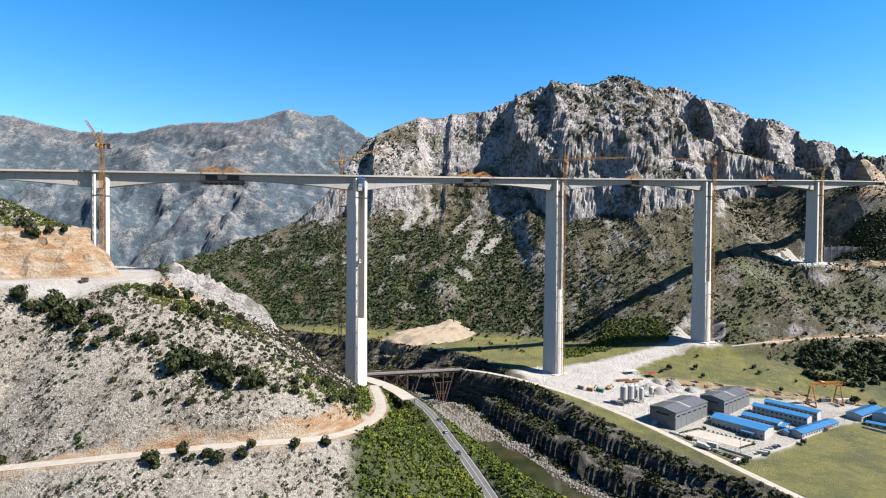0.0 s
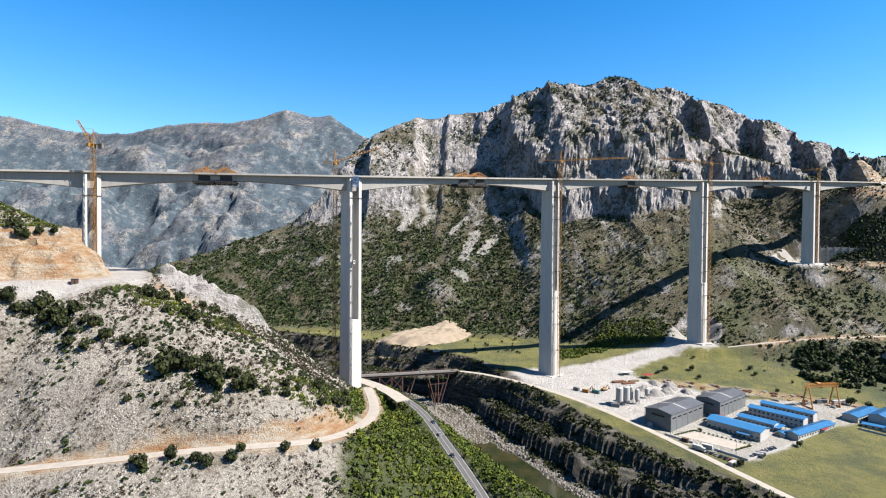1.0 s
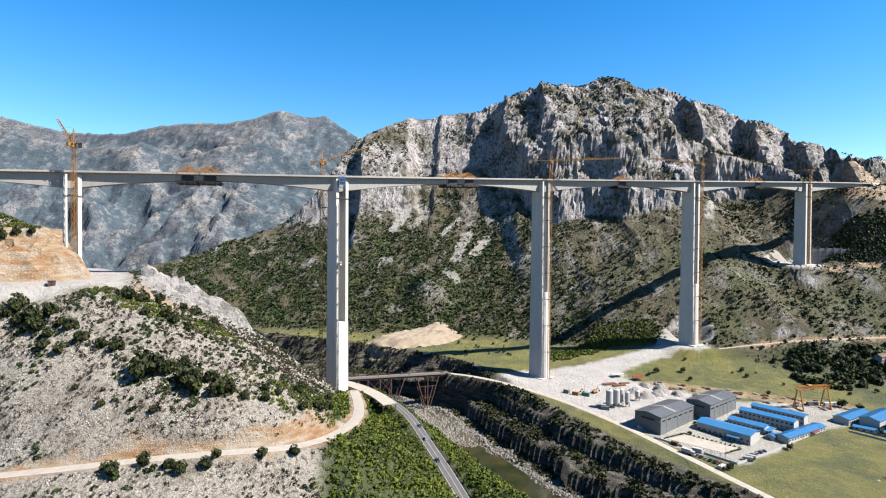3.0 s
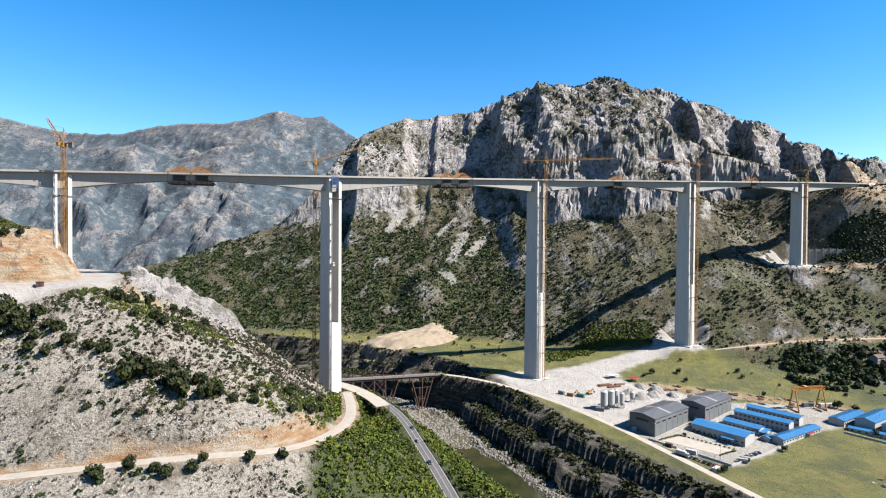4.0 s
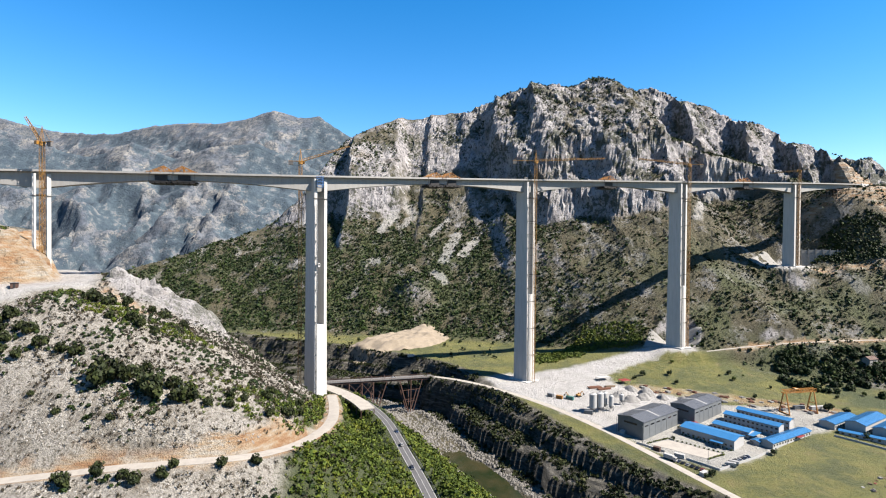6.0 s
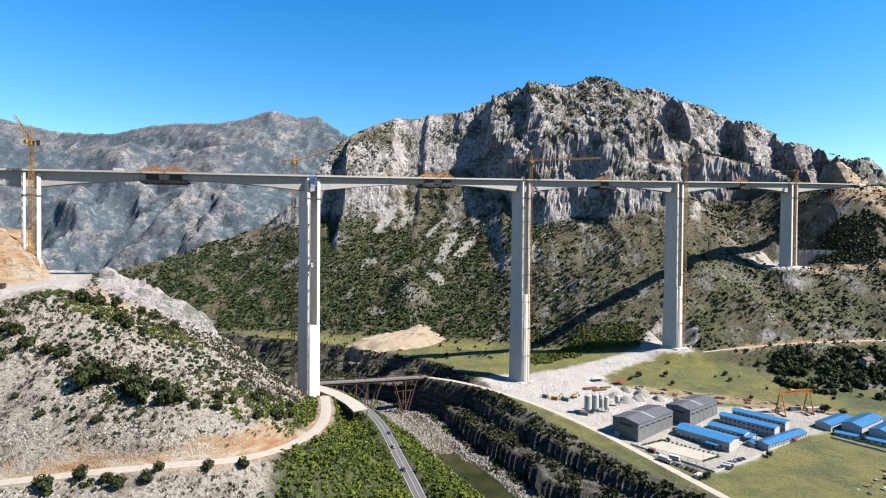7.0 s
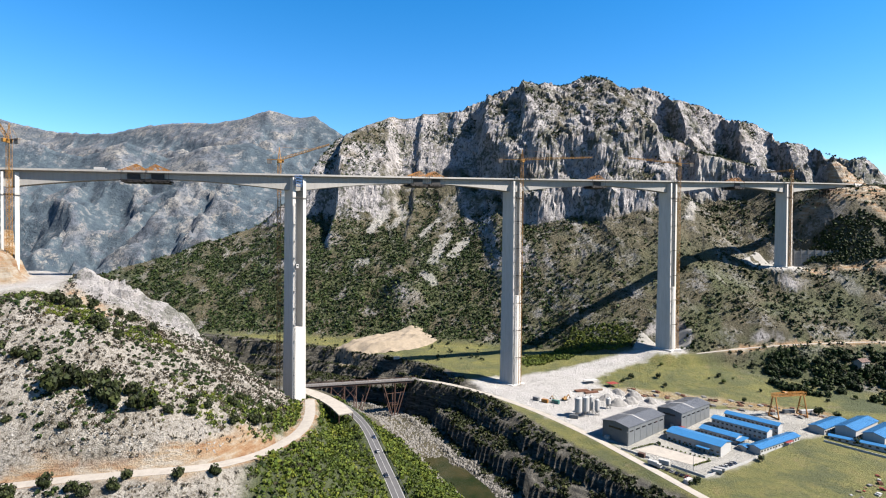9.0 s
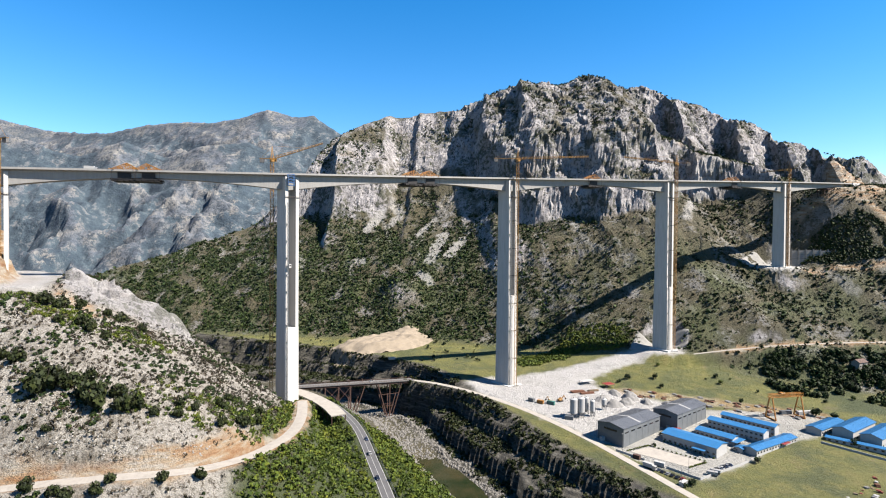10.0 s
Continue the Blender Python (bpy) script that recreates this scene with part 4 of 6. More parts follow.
sx, sy = places(22000, -300, -10, 170, 420, lambda x, y: hill_mask(x, y) * (0.15 + 0.85 * step(-0.1, 0.3, fbm(x / 26, y / 26, 3, 431) + 0.3 * step(270, 320, y))))
scatter("dry_scrub", sx, sy, RNG.uniform(0.35, 1.35, len(sx)), 10, DRY_LEAF, "grey-brown leafless scrub on rubble", "scrub", sprays=0.3, tall=1.25)
sx, sy = places(9000, -300, -10, 170, 420, lambda x, y: hill_mask(x, y) * step(0.0, 0.35, fbm(x / 24, y / 24, 3, 441) + 0.3 * step(330, 380, y) + 0.3 * step(262, 285, y) * step(325, 305, y)))
scatter("green_scrub", sx, sy, RNG.uniform(0.5, 1.4, len(sx)), 26, SCRUB_LEAF, "low green shrubs on the stony slope", "scrub", sprays=0.36)


def stones(name, x, y, size, material, label):
    """Loose angular stones, one mesh."""
    rng = np.random.default_rng(len(x))
    z = land(x, y)
    n = len(x)
    base = np.array([(-1, -1, -0.6), (1, -1, -0.6), (1, 1, -0.6), (-1, 1, -0.6), (-0.6, -0.6, 0.6), (0.6, -0.6, 0.6), (0.6, 0.6, 0.6), (-0.6, 0.6, 0.6)], float)
    v = base[None] * rng.uniform(0.55, 1.2, (n, 8, 3)) * size[:, None, None]
    a = rng.uniform(0, 6.283, n)
    c, s = np.cos(a)[:, None], np.sin(a)[:, None]
    v = np.stack([v[..., 0] * c - v[..., 1] * s + x[:, None], v[..., 0] * s + v[..., 1] * c + y[:, None], v[..., 2] + z[:, None] + 0.15 * size[:, None]], -1)
    f = np.array([(4, 5, 6, 7), (0, 1, 5, 4), (1, 2, 6, 5), (2, 3, 7, 6), (3, 0, 4, 7)])
    idx = (f[None] + 8 * np.arange(n)[:, None, None]).reshape(-1, 4).astype(np.int32)
    me = bpy.data.meshes.new(name)
    me.vertices.add(n * 8)
    me.vertices.foreach_set("co", v.reshape(-1).astype(np.float32))
    me.loops.add(idx.size)
    me.loops.foreach_set("vertex_index", idx.ravel())
    me.polygons.add(len(idx))
    me.polygons.foreach_set("loop_start", np.arange(0, idx.size, 4, dtype=np.int32))
    me.materials.append(material)
    me.update(calc_edges=True)
    return tagged(new(name, me), label, "stones", kind="stuff")


def stone_mat():
    m = Mat("loose_limestone", 0.9)
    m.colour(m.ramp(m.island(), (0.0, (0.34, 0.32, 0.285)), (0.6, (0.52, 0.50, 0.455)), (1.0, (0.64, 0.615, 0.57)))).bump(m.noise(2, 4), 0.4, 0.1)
    return m.m


STONE = stone_mat()
RIVER_STONE = plain_mat("river_stone", (0.30, 0.285, 0.255), 0.9, 0.0, 0.35, 0.3)
sx, sy = places(40000, -280, -5, 180, 410, lambda x, y: hill_mask(x, y) * step(-0.25, 0.25, fbm(x / 20, y / 20, 3, 451)) * (y < 400) * step(-46, -54, x + 0.12 * (y - 300)))
stones("loose_stones", sx, sy, RNG.uniform(0.12, 0.55, len(sx)) ** 1.3, STONE, "pale loose limestone rubble on the slope")
sx, sy = places(34000, -120, 140, 240, 600, lambda x, y: np.maximum(step(8, 11, np.abs(beside(x, y))), step(385, 405, y) * 0.8) * step(24, 17, np.abs(beside(x, y))))
stones("river_boulders", sx, sy, RNG.uniform(0.3, 1.1, len(sx)), RIVER_STONE, "pale boulders along the river banks")


# ---- tower cranes ----
def lattice_mast(bm, w, h, panel, thick=0.2):
    """A square lattice column of side w from 0 to h."""
    c = w / 2
    for sx in (-1, 1):
        for sy in (-1, 1):
            bar(bm, (sx * c, sy * c, 0), (sx * c, sy * c, h), thick)
    n = max(1, round(h / panel))
    for k in range(n):
        z0, z1 = h * k / n, h * (k + 1) / n
        for a, b in (((-c, -c), (c, -c)), ((c, -c), (c, c)), ((c, c), (-c, c)), ((-c, c), (-c, -c))):
            p, q = (a, b) if k % 2 else (b, a)
            bar(bm, (*p, z0), (*q, z1), thick * 0.7)
            bar(bm, (*a, z1), (*b, z1), thick * 0.6)


def lattice_boom(bm, length, w, h, panel, thick=0.16, taper=0.5):
    """A triangular boom along +x, apex up."""
    n = max(2, round(length / panel))
    def at(k, which):
        x = length * k / n
        f = 1 - (1 - taper) * k / n
        return {"l": (x, -w / 2, 0), "r": (x, w / 2, 0), "t": (x + length / n / 2 * (k < n), 0, h * f)}[which]
    for side in "lrt":
        bar(bm, at(0, side), at(n, side), thick * 1.3)
    for k in range(n):
        for side in "lr":
            bar(bm, at(k, side), at(k, "t"), thick * 0.8)
            bar(bm, at(k, "t"), at(k + 1, side), thick * 0.8)
        bar(bm, at(k, "l"), at(k, "r"), thick * 0.8)


def tower_crane(x, y, z, height, turn, jib, counter, luff=0.0, head=7.0, label="yellow lattice tower crane with a long jib", tie=None):
    crane = thing("tower_crane", x, y, z, 0, label=label, category="tower crane", group="bridge cranes")
    bm = bmesh.new()
    lattice_mast(bm, 2.2, height, 2.6, 0.19)
    part("mast", bm, YELLOW, crane)
    part("base", boxes((-3.2, 3.2, -3.2, 3.2, -2.5, 0.0), bevel=0.1), CONCRETE, crane)
    turned = pose(0, 0, height, 0, 0, turn)

    def put(name, bm, material, parent=crane, label="", m=turned):
        bmesh.ops.transform(bm, matrix=m, verts=bm.verts)
        return part(name, bm, material, parent, label)
    slew = bmesh.new()
    tube(slew, (0, 0, 0), (0, 0, 1.4), 1.8, 12)
    box(slew, -1.5, 1.5, -1.5, 1.5, 1.4, 2.6, 0.1)
    put("slewing_ring", slew, YELLOW)
    cab = put("cab", boxes((0.6, 2.8, 1.4, 3.1, 0.6, 3.0), bevel=0.12), YELLOW)
    put("window", boxes((2.7, 2.86, 1.6, 2.9, 1.5, 2.7)), GLASS, cab, "dark cab window")
    top = bmesh.new()
    for s in (-1, 1):
        bar(top, (-0.9, s * 0.9, 2.6), (0, 0, 2.6 + head), 0.24)
        bar(top, (0.9, s * 0.9, 2.6), (0, 0, 2.6 + head), 0.24)
    for k in (0.35, 0.65):
        bar(top, (-0.9 * (1 - k), 0, 2.6 + head * k), (0.9 * (1 - k), 0, 2.6 + head * k), 0.2)
    put("tower_head", top, YELLOW)
    if tie:
        reach = Vector((tie[0] - x, tie[1] - y, 0))
        side = Vector((-reach.y, reach.x, 0)).normalized()
        h = 24.0
        while h < height - 30:
            bm = bmesh.new()
            for k in (-1, 1):
                bar(bm, Vector((0, 0, h)) + side * k * 1.2, reach * 0.7 + side * k * 2.6 + Vector((0, 0, h)), 0.3)
            bar(bm, side * -1.6 + Vector((0, 0, h)), side * 1.6 + Vector((0, 0, h)), 0.35)
            part("wall_tie", bm, DARK_STEEL, crane, "dark steel tie to the pier")
            h += 24.0
    if jib:
        bm = bmesh.new()
        lattice_boom(bm, jib, 1.5, 1.7, 2.6, 0.22)
        put("jib", bm, YELLOW, m=turned @ pose(1.0, 0, 2.0, 0, -luff, 0))
        bm = bmesh.new()
        far = Vector((1.0 + 0.62 * jib * math.cos(radians(luff)), 0, 2.0 + 0.62 * jib * math.sin(radians(luff)) + 1.4))
        bar(bm, (0, 0, 2.6 + head), far, 0.12)
        bar(bm, (0, 0, 2.6 + head), (-counter + 1.5, 0, 3.2), 0.12)
        put("tie_bars", bm, YELLOW)
    bm = bmesh.new()
    for s in (-0.7, 0.7):
        bar(bm, (-1, s, 2.3), (-counter, s, 2.3), 0.3)
    k = -2.0
    while k > -counter:
        bar(bm, (k, -0.7, 2.3), (k, 0.7, 2.3), 0.2)
        k -= 1.6
    box(bm, -counter, -1, -0.8, 0.8, 2.42, 2.5)
    put("counter_jib", bm, YELLOW)
    for k in range(3):
        put("counterweight", boxes((-counter + 0.2 + k * 1.1, -counter + 1.2 + k * 1.1, -0.8, 0.8, -0.6, 2.8), bevel=0.06), DARK_CONCRETE)
    return crane


tower_crane(-227.3, 374, 100, 83.8, 165, 21, 8, 54, 10, "yellow luffing tower crane with its jib raised")
tower_crane(-76.5, 436, 5, 177.5, 4, 38, 9, 19, 9, tie=(-62, 425))
tower_crane(117.2, 500, -0.8, 195.5, 2, 62, 21, 3, 9, tie=(110, 508))
tower_crane(278.4, 545, 22, 177.8, 178, 50, 13, 6, 7, tie=(271, 553))
tower_crane(438, 616, 100, 105.0, 100, 40, 12, 2, 9, "distant yellow tower crane beside the end pier")


# ---- form travellers that close the spans ----
def form_traveller(x, turn, flip=1):
    k = min(range(len(DECK)), key=lambda i: abs(DECK[i][0] - x))
    px, py, pz = DECK[k]
    ft = thing("form_traveller", px, py, pz, turn, label="orange steel form traveller straddling the deck", category="form traveller", group="form travellers")
    for s in (-4.2, 0, 4.2):
        bm = bmesh.new()
        pts = [(-9.5, 0.5), (0, 0.5), (9.5, 0.5), (1.5, 5.4), (-3.8, 3.0), (5.0, 3.2), (-3.8, 0.5), (5.0, 0.5)]
        for a, b in ((0, 1), (1, 2), (0, 3), (1, 3), (2, 3), (4, 6), (5, 7), (4, 1), (5, 1)):
            bar(bm, (pts[a][0] * flip, s, pts[a][1]), (pts[b][0] * flip, s, pts[b][1]), 0.45)
        part("truss", bm, ORANGE, ft)
    bm = bmesh.new()
    for q in (-6, 0, 6):
        bar(bm, (q * flip, -6.8, 0.9), (q * flip, 6.8, 0.9), 0.5)
    bar(bm, (0, -6, 4.7), (0, 6, 4.7), 0.4)
    part("cross_beam", bm, ORANGE, ft)
    for q, s in ((-8.5, -2.5), (-6.8, 2.0), (6.2, -3.0), (7.6, 1.5)):
        part("timber_bundle", boxes((q - 1.6, q + 1.6, s - 1.1, s + 1.1, 0.05, 1.5), bevel=0.08), TIMBER, ft, "bundle of weathered timber")
    for q in (-8.6, 8.6):
        bm = bmesh.new()
        for s in np.linspace(-6.4, 6.4, 9):
            bar(bm, (q, s, 0.0), (q, s, 1.5), 0.12)
        bar(bm, (q, -6.4, 1.5), (q, 6.4, 1.5), 0.14)
        part("guard_rail", bm, ORANGE, ft)
    for q in (-5.5, -1.8, 1.8, 5.5):
        part("hanging_tray", boxes((q - 1.5, q + 1.5, -7.6, 7.6, -6.9, -6.3), bevel=0.1), DARK_STEEL, ft)
    part("hanging_platform", boxes((-7.5, 7.5, -6.8, 6.8, -5.3, -5.1)), DARK_STEEL, ft, "dark hanging work platform")
    for s in (-6.5, -3, 3, 6.5):
        part("platform_beam", boxes((-8, 8, s - 0.25, s + 0.25, -5.9, -5.3)), DARK_STEEL, ft)
    for q in (-7, 7):
        for s in (-7.1, 7.1):
            part("hanger", boxes((q - 0.09, q + 0.09, s - 0.09, s + 0.09, -5.6, 1.2)), DARK_STEEL, ft)
        part("platform_end", boxes((q - 0.2, q + 0.2, -7.2, 7.2, -5.9, -5.31)), DARK_STEEL, ft)
    for s in (-1, 1):
        part("side_form", boxes((-4.0, 4.0, s * 4.3 - 0.25, s * 4.3 + 0.25, -5.1, -0.9)), DARK_STEEL, ft, "dark rust-stained side form")
    return ft


for fx, turn, fl in ((-166, 15, 1), (-149, 15, -1), (25, 26, 1), (38, 26, -1), (191, 17, 1), (357, 22, 1)):
    form_traveller(fx, turn, fl)


# ---- access cage on the second pier, ties and brackets ----
def access_cage(x, y, z, turn):
    cage = thing("access_cage", x, y, z, turn, label="blue steel access cage hung on the deck edge", category="access cage")
    bm = bmesh.new()
    for q in (-2.2, 2.2):
        for s in (-1.2, 1.2):
            bar(bm, (q, s, 0), (q, s, 8), 0.25)
    for k in range(5):
        for s in (-1.2, 1.2):
            bar(bm, (-2.2, s, k * 2), (2.2, s, k * 2), 0.22)
    part("cage_frame", bm, BLUE, cage)
    for k in range(4):
        part("platform", boxes((-2.2, 2.2, -1.2, 1.2, k * 2 + 0.12, k * 2 + 0.24)), BLUE, cage)
    bm = bmesh.new()
    for k in range(4):
        bar(bm, (-2.2, -1.2, k * 2), (2.2, -1.2, k * 2 + 2), 0.18)
    part("brace", bm, BLUE, cage)


access_cage(-58, 417.5, 163.4, 30)


def hoist(px, py, base, top, turn, cabin=None):
    """A rack hoist: a slim mast up the face of a pier, with brackets and sometimes its cabin."""
    w = pose(px, py, base, 0, 0, turn) @ Vector((-4.0, -8.3, 0))
    h = thing("pier_hoist", w.x, w.y, w.z, turn, label="slim grey rack hoist up the pier's edge", category="hoist", group="pier hoists")
    bm = bmesh.new()
    lattice_mast(bm, 0.7, top - base - 20, 1.5, 0.12)
    part("mast", bm, GREY_CLAD, h)
    k = 12.0
    while k < top - base - 24:
        part("bracket", boxes((-0.6, 0.6, 0.3, 2.2, k, k + 0.3)), DARK_STEEL, h)
        k += 12.0
    if cabin:
        body = part("cabin", boxes((0.4, 2.3, -0.9, 0.9, cabin, cabin + 2.8), bevel=0.1), WHITE, h, "white hoist cabin")
        part("window", boxes((0.8, 1.9, -0.96, -0.88, cabin + 1.3, cabin + 2.2)), GLASS, body)
    return h


hoist(-62, 425, 4, 171.4, 40, 101)
hoist(110, 508, -1, 180, 38)
hoist(271, 553, 21, 185, 33)


# ---- road bridge over the gorge ----
def road_bridge():
    a, b = Vector((-78, 474, 4.6)), Vector((27, 521, -0.6))
    d = b - a
    length, turn = d.length, math.degrees(math.atan2(d.y, d.x))
    br = thing("road_bridge", a.x, a.y, a.z, turn, label="old rust-brown steel road bridge on trestle piers", category="bridge")
    drop = d.z / length
    def at(x, y, z):
        return (x, y, z + drop * x)
    bm = bmesh.new()
    sweep(bm, [at(0, 0, 0), at(length / 2, 0, 0), at(length, 0, 0)], [(-4.4, -0.4), (4.4, -0.4), (4.4, 0), (-4.4, 0)])
    part("roadway", bm, DARK_CONCRETE, br)
    for s in (-3.2, 3.2):
        bm = bmesh.new()
        sweep(bm, [at(0, s, -0.4), at(length / 2, s, -0.4), at(length, s, -0.4)], [(-0.3, -1.7), (0.3, -1.7), (0.3, 0), (-0.3, 0)])
        part("girder", bm, RUST, br)
    for s in (-4.3, 4.3):
        bm = bmesh.new()
        for k in range(53):
            bar(bm, at(length * k / 52, s, 0), at(length * k / 52, s, 1.1), 0.12)
        for h in (0.55, 1.1):
            bar(bm, at(0, s, h), at(length, s, h), 0.12)
        part("railing", bm, RUST, br)
    for f, lean in ((0.30, 0), (0.40, 0), (0.49, 0), (0.60, -9), (0.97, 0)):
        x = length * f
        w = pose(*a, 0, 0, turn) @ Vector((x + lean, 0, 0))
        foot = land_at(w.x, w.y) - a.z
        bm = bmesh.new()
        for s in (-3.2, 3.2):
            bar(bm, (x + lean, s * 1.15, foot - 1.5), at(x, s, -2), 0.7)
        for q in np.arange(0.1, 0.95, 0.28):
            za = foot + (drop * x - 2 - foot) * q
            bar(bm, (x + lean * (1 - q), -3.6, za), (x + lean * (1 - q), 3.6, za), 0.4)
            bar(bm, (x + lean * (1 - q), -3.6, za), (x + lean * (1 - q), 3.6, za + (drop * x - 2 - foot) * 0.26), 0.3)
        part("trestle", bm, RUST, br)
    for f0, f1 in ((0.40, 0.49), (0.30, 0.40)):
        bm = bmesh.new()
        for s in (-3.2, 3.2):
            bar(bm, at(length * f0, s, -2.5), at(length * f1, s, -14), 0.35)
            bar(bm, at(length * f1, s, -2.5), at(length * f0, s, -14), 0.35)
        part("cross_brace", bm, RUST, br)
    x = length * 0.80
    w = pose(*a, 0, 0, turn) @ Vector((x, 0, 0))
    foot = max(land_at(w.x, w.y), -32) - a.z
    for q in (-11, 0, 11):
        for s in (-3.2, 3.2):
            bm = bmesh.new()
            bar(bm, (x + q * 0.16, s * 0.8, foot - 1), at(x + q, s, -2), 0.75)
            part("pier_leg", bm, RUST, br)
    bm = bmesh.new()
    for q in (0.35, 0.7):
        za = foot + (drop * x - 2 - foot) * q
        for s in (-3, 3):
            bar(bm, (x - 11 * q, s, za), (x + 11 * q, s, za), 0.4)
    part("pier_tie", bm, RUST, br)
    part("pier_foot", boxes((x - 4, x + 4, -4.5, 4.5, foot - 3, foot + 0.6), bevel=0.3), DARK_CONCRETE, br)


road_bridge()

# ---- rockfall gallery over the road ----
GALLERY = smooth_line([(-68, 448, 10.8), (-54, 437, 10.8), (-40, 422, 10.6), (-28, 405, 10.3), (-19, 388, 9.8)], 6)
gallery = thing("rockfall_gallery", -40, 422, 5, label="curved pale concrete gallery roof over the road", category="gallery")
bm = bmesh.new()
sweep(bm, [(x + 40, y - 422, z - 5) for x, y, z in GALLERY], [(-5.2, -0.7), (5.2, -0.7), (5.2, 0), (-5.2, 0)])
part("roof_slab", bm, GRAVEL, gallery)
for k in range(0, len(GALLERY), 3):
    x, y, z = GALLERY[k]
    x1, y1, _ = GALLERY[min(k + 1, len(GALLERY) - 1)]
    x0, y0, _ = GALLERY[max(k - 1, 0)]
    n = Vector((-(y1 - y0), x1 - x0, 0)).normalized() * 4.7
    for s in (-1, 1):
        bm = bmesh.new()
        bar(bm, (x + 40 + s * n.x, y - 422 + s * n.y, -1.5), (x + 40 + s * n.x, y - 422 + s * n.y, z - 5.75), 0.6)
        part("column", bm, RUST, gallery)


# ---- the site camp ----
TURN = 34


def shed(name, x, y, turn, length, width, height, ridge, wall, roof, label, category, group, rows=1, panes=8, doors=2, over=0.6):
    """A sheet-roofed shed; x, y is the corner, its length runs along turn, its width to the left of that."""
    z = land_at(x + 0.5 * length * math.cos(radians(turn)) - 0.5 * width * math.sin(radians(turn)), y + 0.5 * length * math.sin(radians(turn)) + 0.5 * width * math.cos(radians(turn)))
    b = thing(name, x, y, z, turn, label=label, category=category, group=group)
    bm = bmesh.new()
    prof = [(0, -1.5), (width, -1.5), (width, height), (width / 2, height + ridge), (0, height)]
    r = [[bm.verts.new((q, s, h)) for s, h in prof] for q in (0, length)]
    for k in range(5):
        bm.faces.new((r[0][k], r[0][(k + 1) % 5], r[1][(k + 1) % 5], r[1][k]))
    bm.faces.new(r[0][::-1])
    bm.faces.new(r[1])
    bmesh.ops.recalc_face_normals(bm, faces=bm.faces)
    part("wall", bm, wall, b)
    for s in (0, 1):
        bm = bmesh.new()
        g = ridge / (width / 2)
        y0, h0, y1, h1 = (-over, height - over * g, width / 2, height + ridge) if s == 0 else (width + over, height - over * g, width / 2, height + ridge)
        v = [bm.verts.new((q, yy, hh + up_)) for q in (-over, length + over) for yy, hh in ((y0, h0), (y1, h1)) for up_ in (0.06, 0.26)]
        for f in ((0, 1, 3, 2), (4, 6, 7, 5), (0, 4, 5, 1), (2, 3, 7, 6), (0, 2, 6, 4), (1, 5, 7, 3)):
            bm.faces.new([v[i] for i in f])
        n = int(length / 1.2)
        for k in range(n + 1):
            q = -over + (length + 2 * over) * k / n
            bar(bm, (q, y0, h0 + 0.27), (q, y1, h1 + 0.27), 0.10, 0.10)
        bmesh.ops.recalc_face_normals(bm, faces=bm.faces)
        part("roof", bm, roof, b)
    if panes:
        w = boxes((-0.75, 0.75, -0.05, 0.05, 0, 1.1))
        first = part("window", w, GLASS, b)
        for row in range(rows):
            for k in range(panes):
                for yy in (-0.03, width + 0.03):
                    ob = first if row == k == 0 and yy < 0 else first.copy()
                    if ob is not first:
                        scene.collection.objects.link(ob)
                    ob.location = (length * (k + 0.5) / panes, yy, 1.0 + row * 3.0)
    for k in range(doors):
        part("door", boxes((length * (k + 1) / (doors + 1) + 1.2, length * (k + 1) / (doors + 1) + 2.2, -0.09, 0.0, -0.2, 2.1)), GREY_CLAD, b)
    return b


def hall(x, y, length, width, label):
    """A tall grey workshop: strip windows under the eaves, a ridge light, a gate."""
    b = shed("workshop_hall", x, y, TURN + 3, length, width, 11.0, 1.7, GREY_CLAD, GREY_ROOF, label, "workshop", "workshop halls", panes=0, doors=1)
    for yy in (-0.06, width + 0.06):
        for k in range(6):
            part("strip_window", boxes((length * (k + 0.2) / 6, length * (k + 0.8) / 6, yy - 0.06, yy + 0.06, 7.6, 8.4)), GLASS, b)
    part("gable_window", boxes((-0.08, 0.04, width * 0.25, width * 0.75, 7.6, 8.8)), GLASS, b)
    part("gate", boxes((length - 0.05, length + 0.1, width * 0.3, width * 0.7, -0.3, 6)), DARK_STEEL, b)
    bm = bmesh.new()
    bar(bm, (length * 0.45, 0.2, 11.35), (length * 0.45, width / 2, 13.02), 1.4, 0.14)
    bar(bm, (length * 0.45, width - 0.2, 11.35), (length * 0.45, width / 2, 13.02), 1.4, 0.14)
    part("roof_light", bm, WHITE, b, "pale translucent roof strip")
    for k in range(7):
        part("wall_rib", boxes((length * k / 6 - 0.12, length * k / 6 + 0.12, -0.12, -0.0, -0.4, 10.4)), GREY_CLAD, b)
    return b


hall(165.4, 370.7, 44, 19.5, "grey sheet-metal workshop hall with a grey roof")
hall(212, 395.2, 41, 18, "grey sheet-metal workshop hall beside the stockyard")
CABIN = dict(wall=WHITE, roof=BLUE_ROOF, category="site cabin", group="blue-roofed cabins")
shed("site_office", 196, 382.2, TURN - 86, 35, 15, 5.4, 1.5, label="long white site office with a bright blue roof", rows=1, panes=10, **CABIN)
shed("site_cabin", 223.5, 392.2, TURN - 86, 24, 9, 3.6, 1.1, label="low white cabin block with a blue roof", panes=8, **CABIN)
shed("dormitory", 238, 403.7, TURN - 86, 36, 9, 6.4, 1.2, label="two-storey white dormitory with a blue roof", rows=2, panes=12, **CABIN)
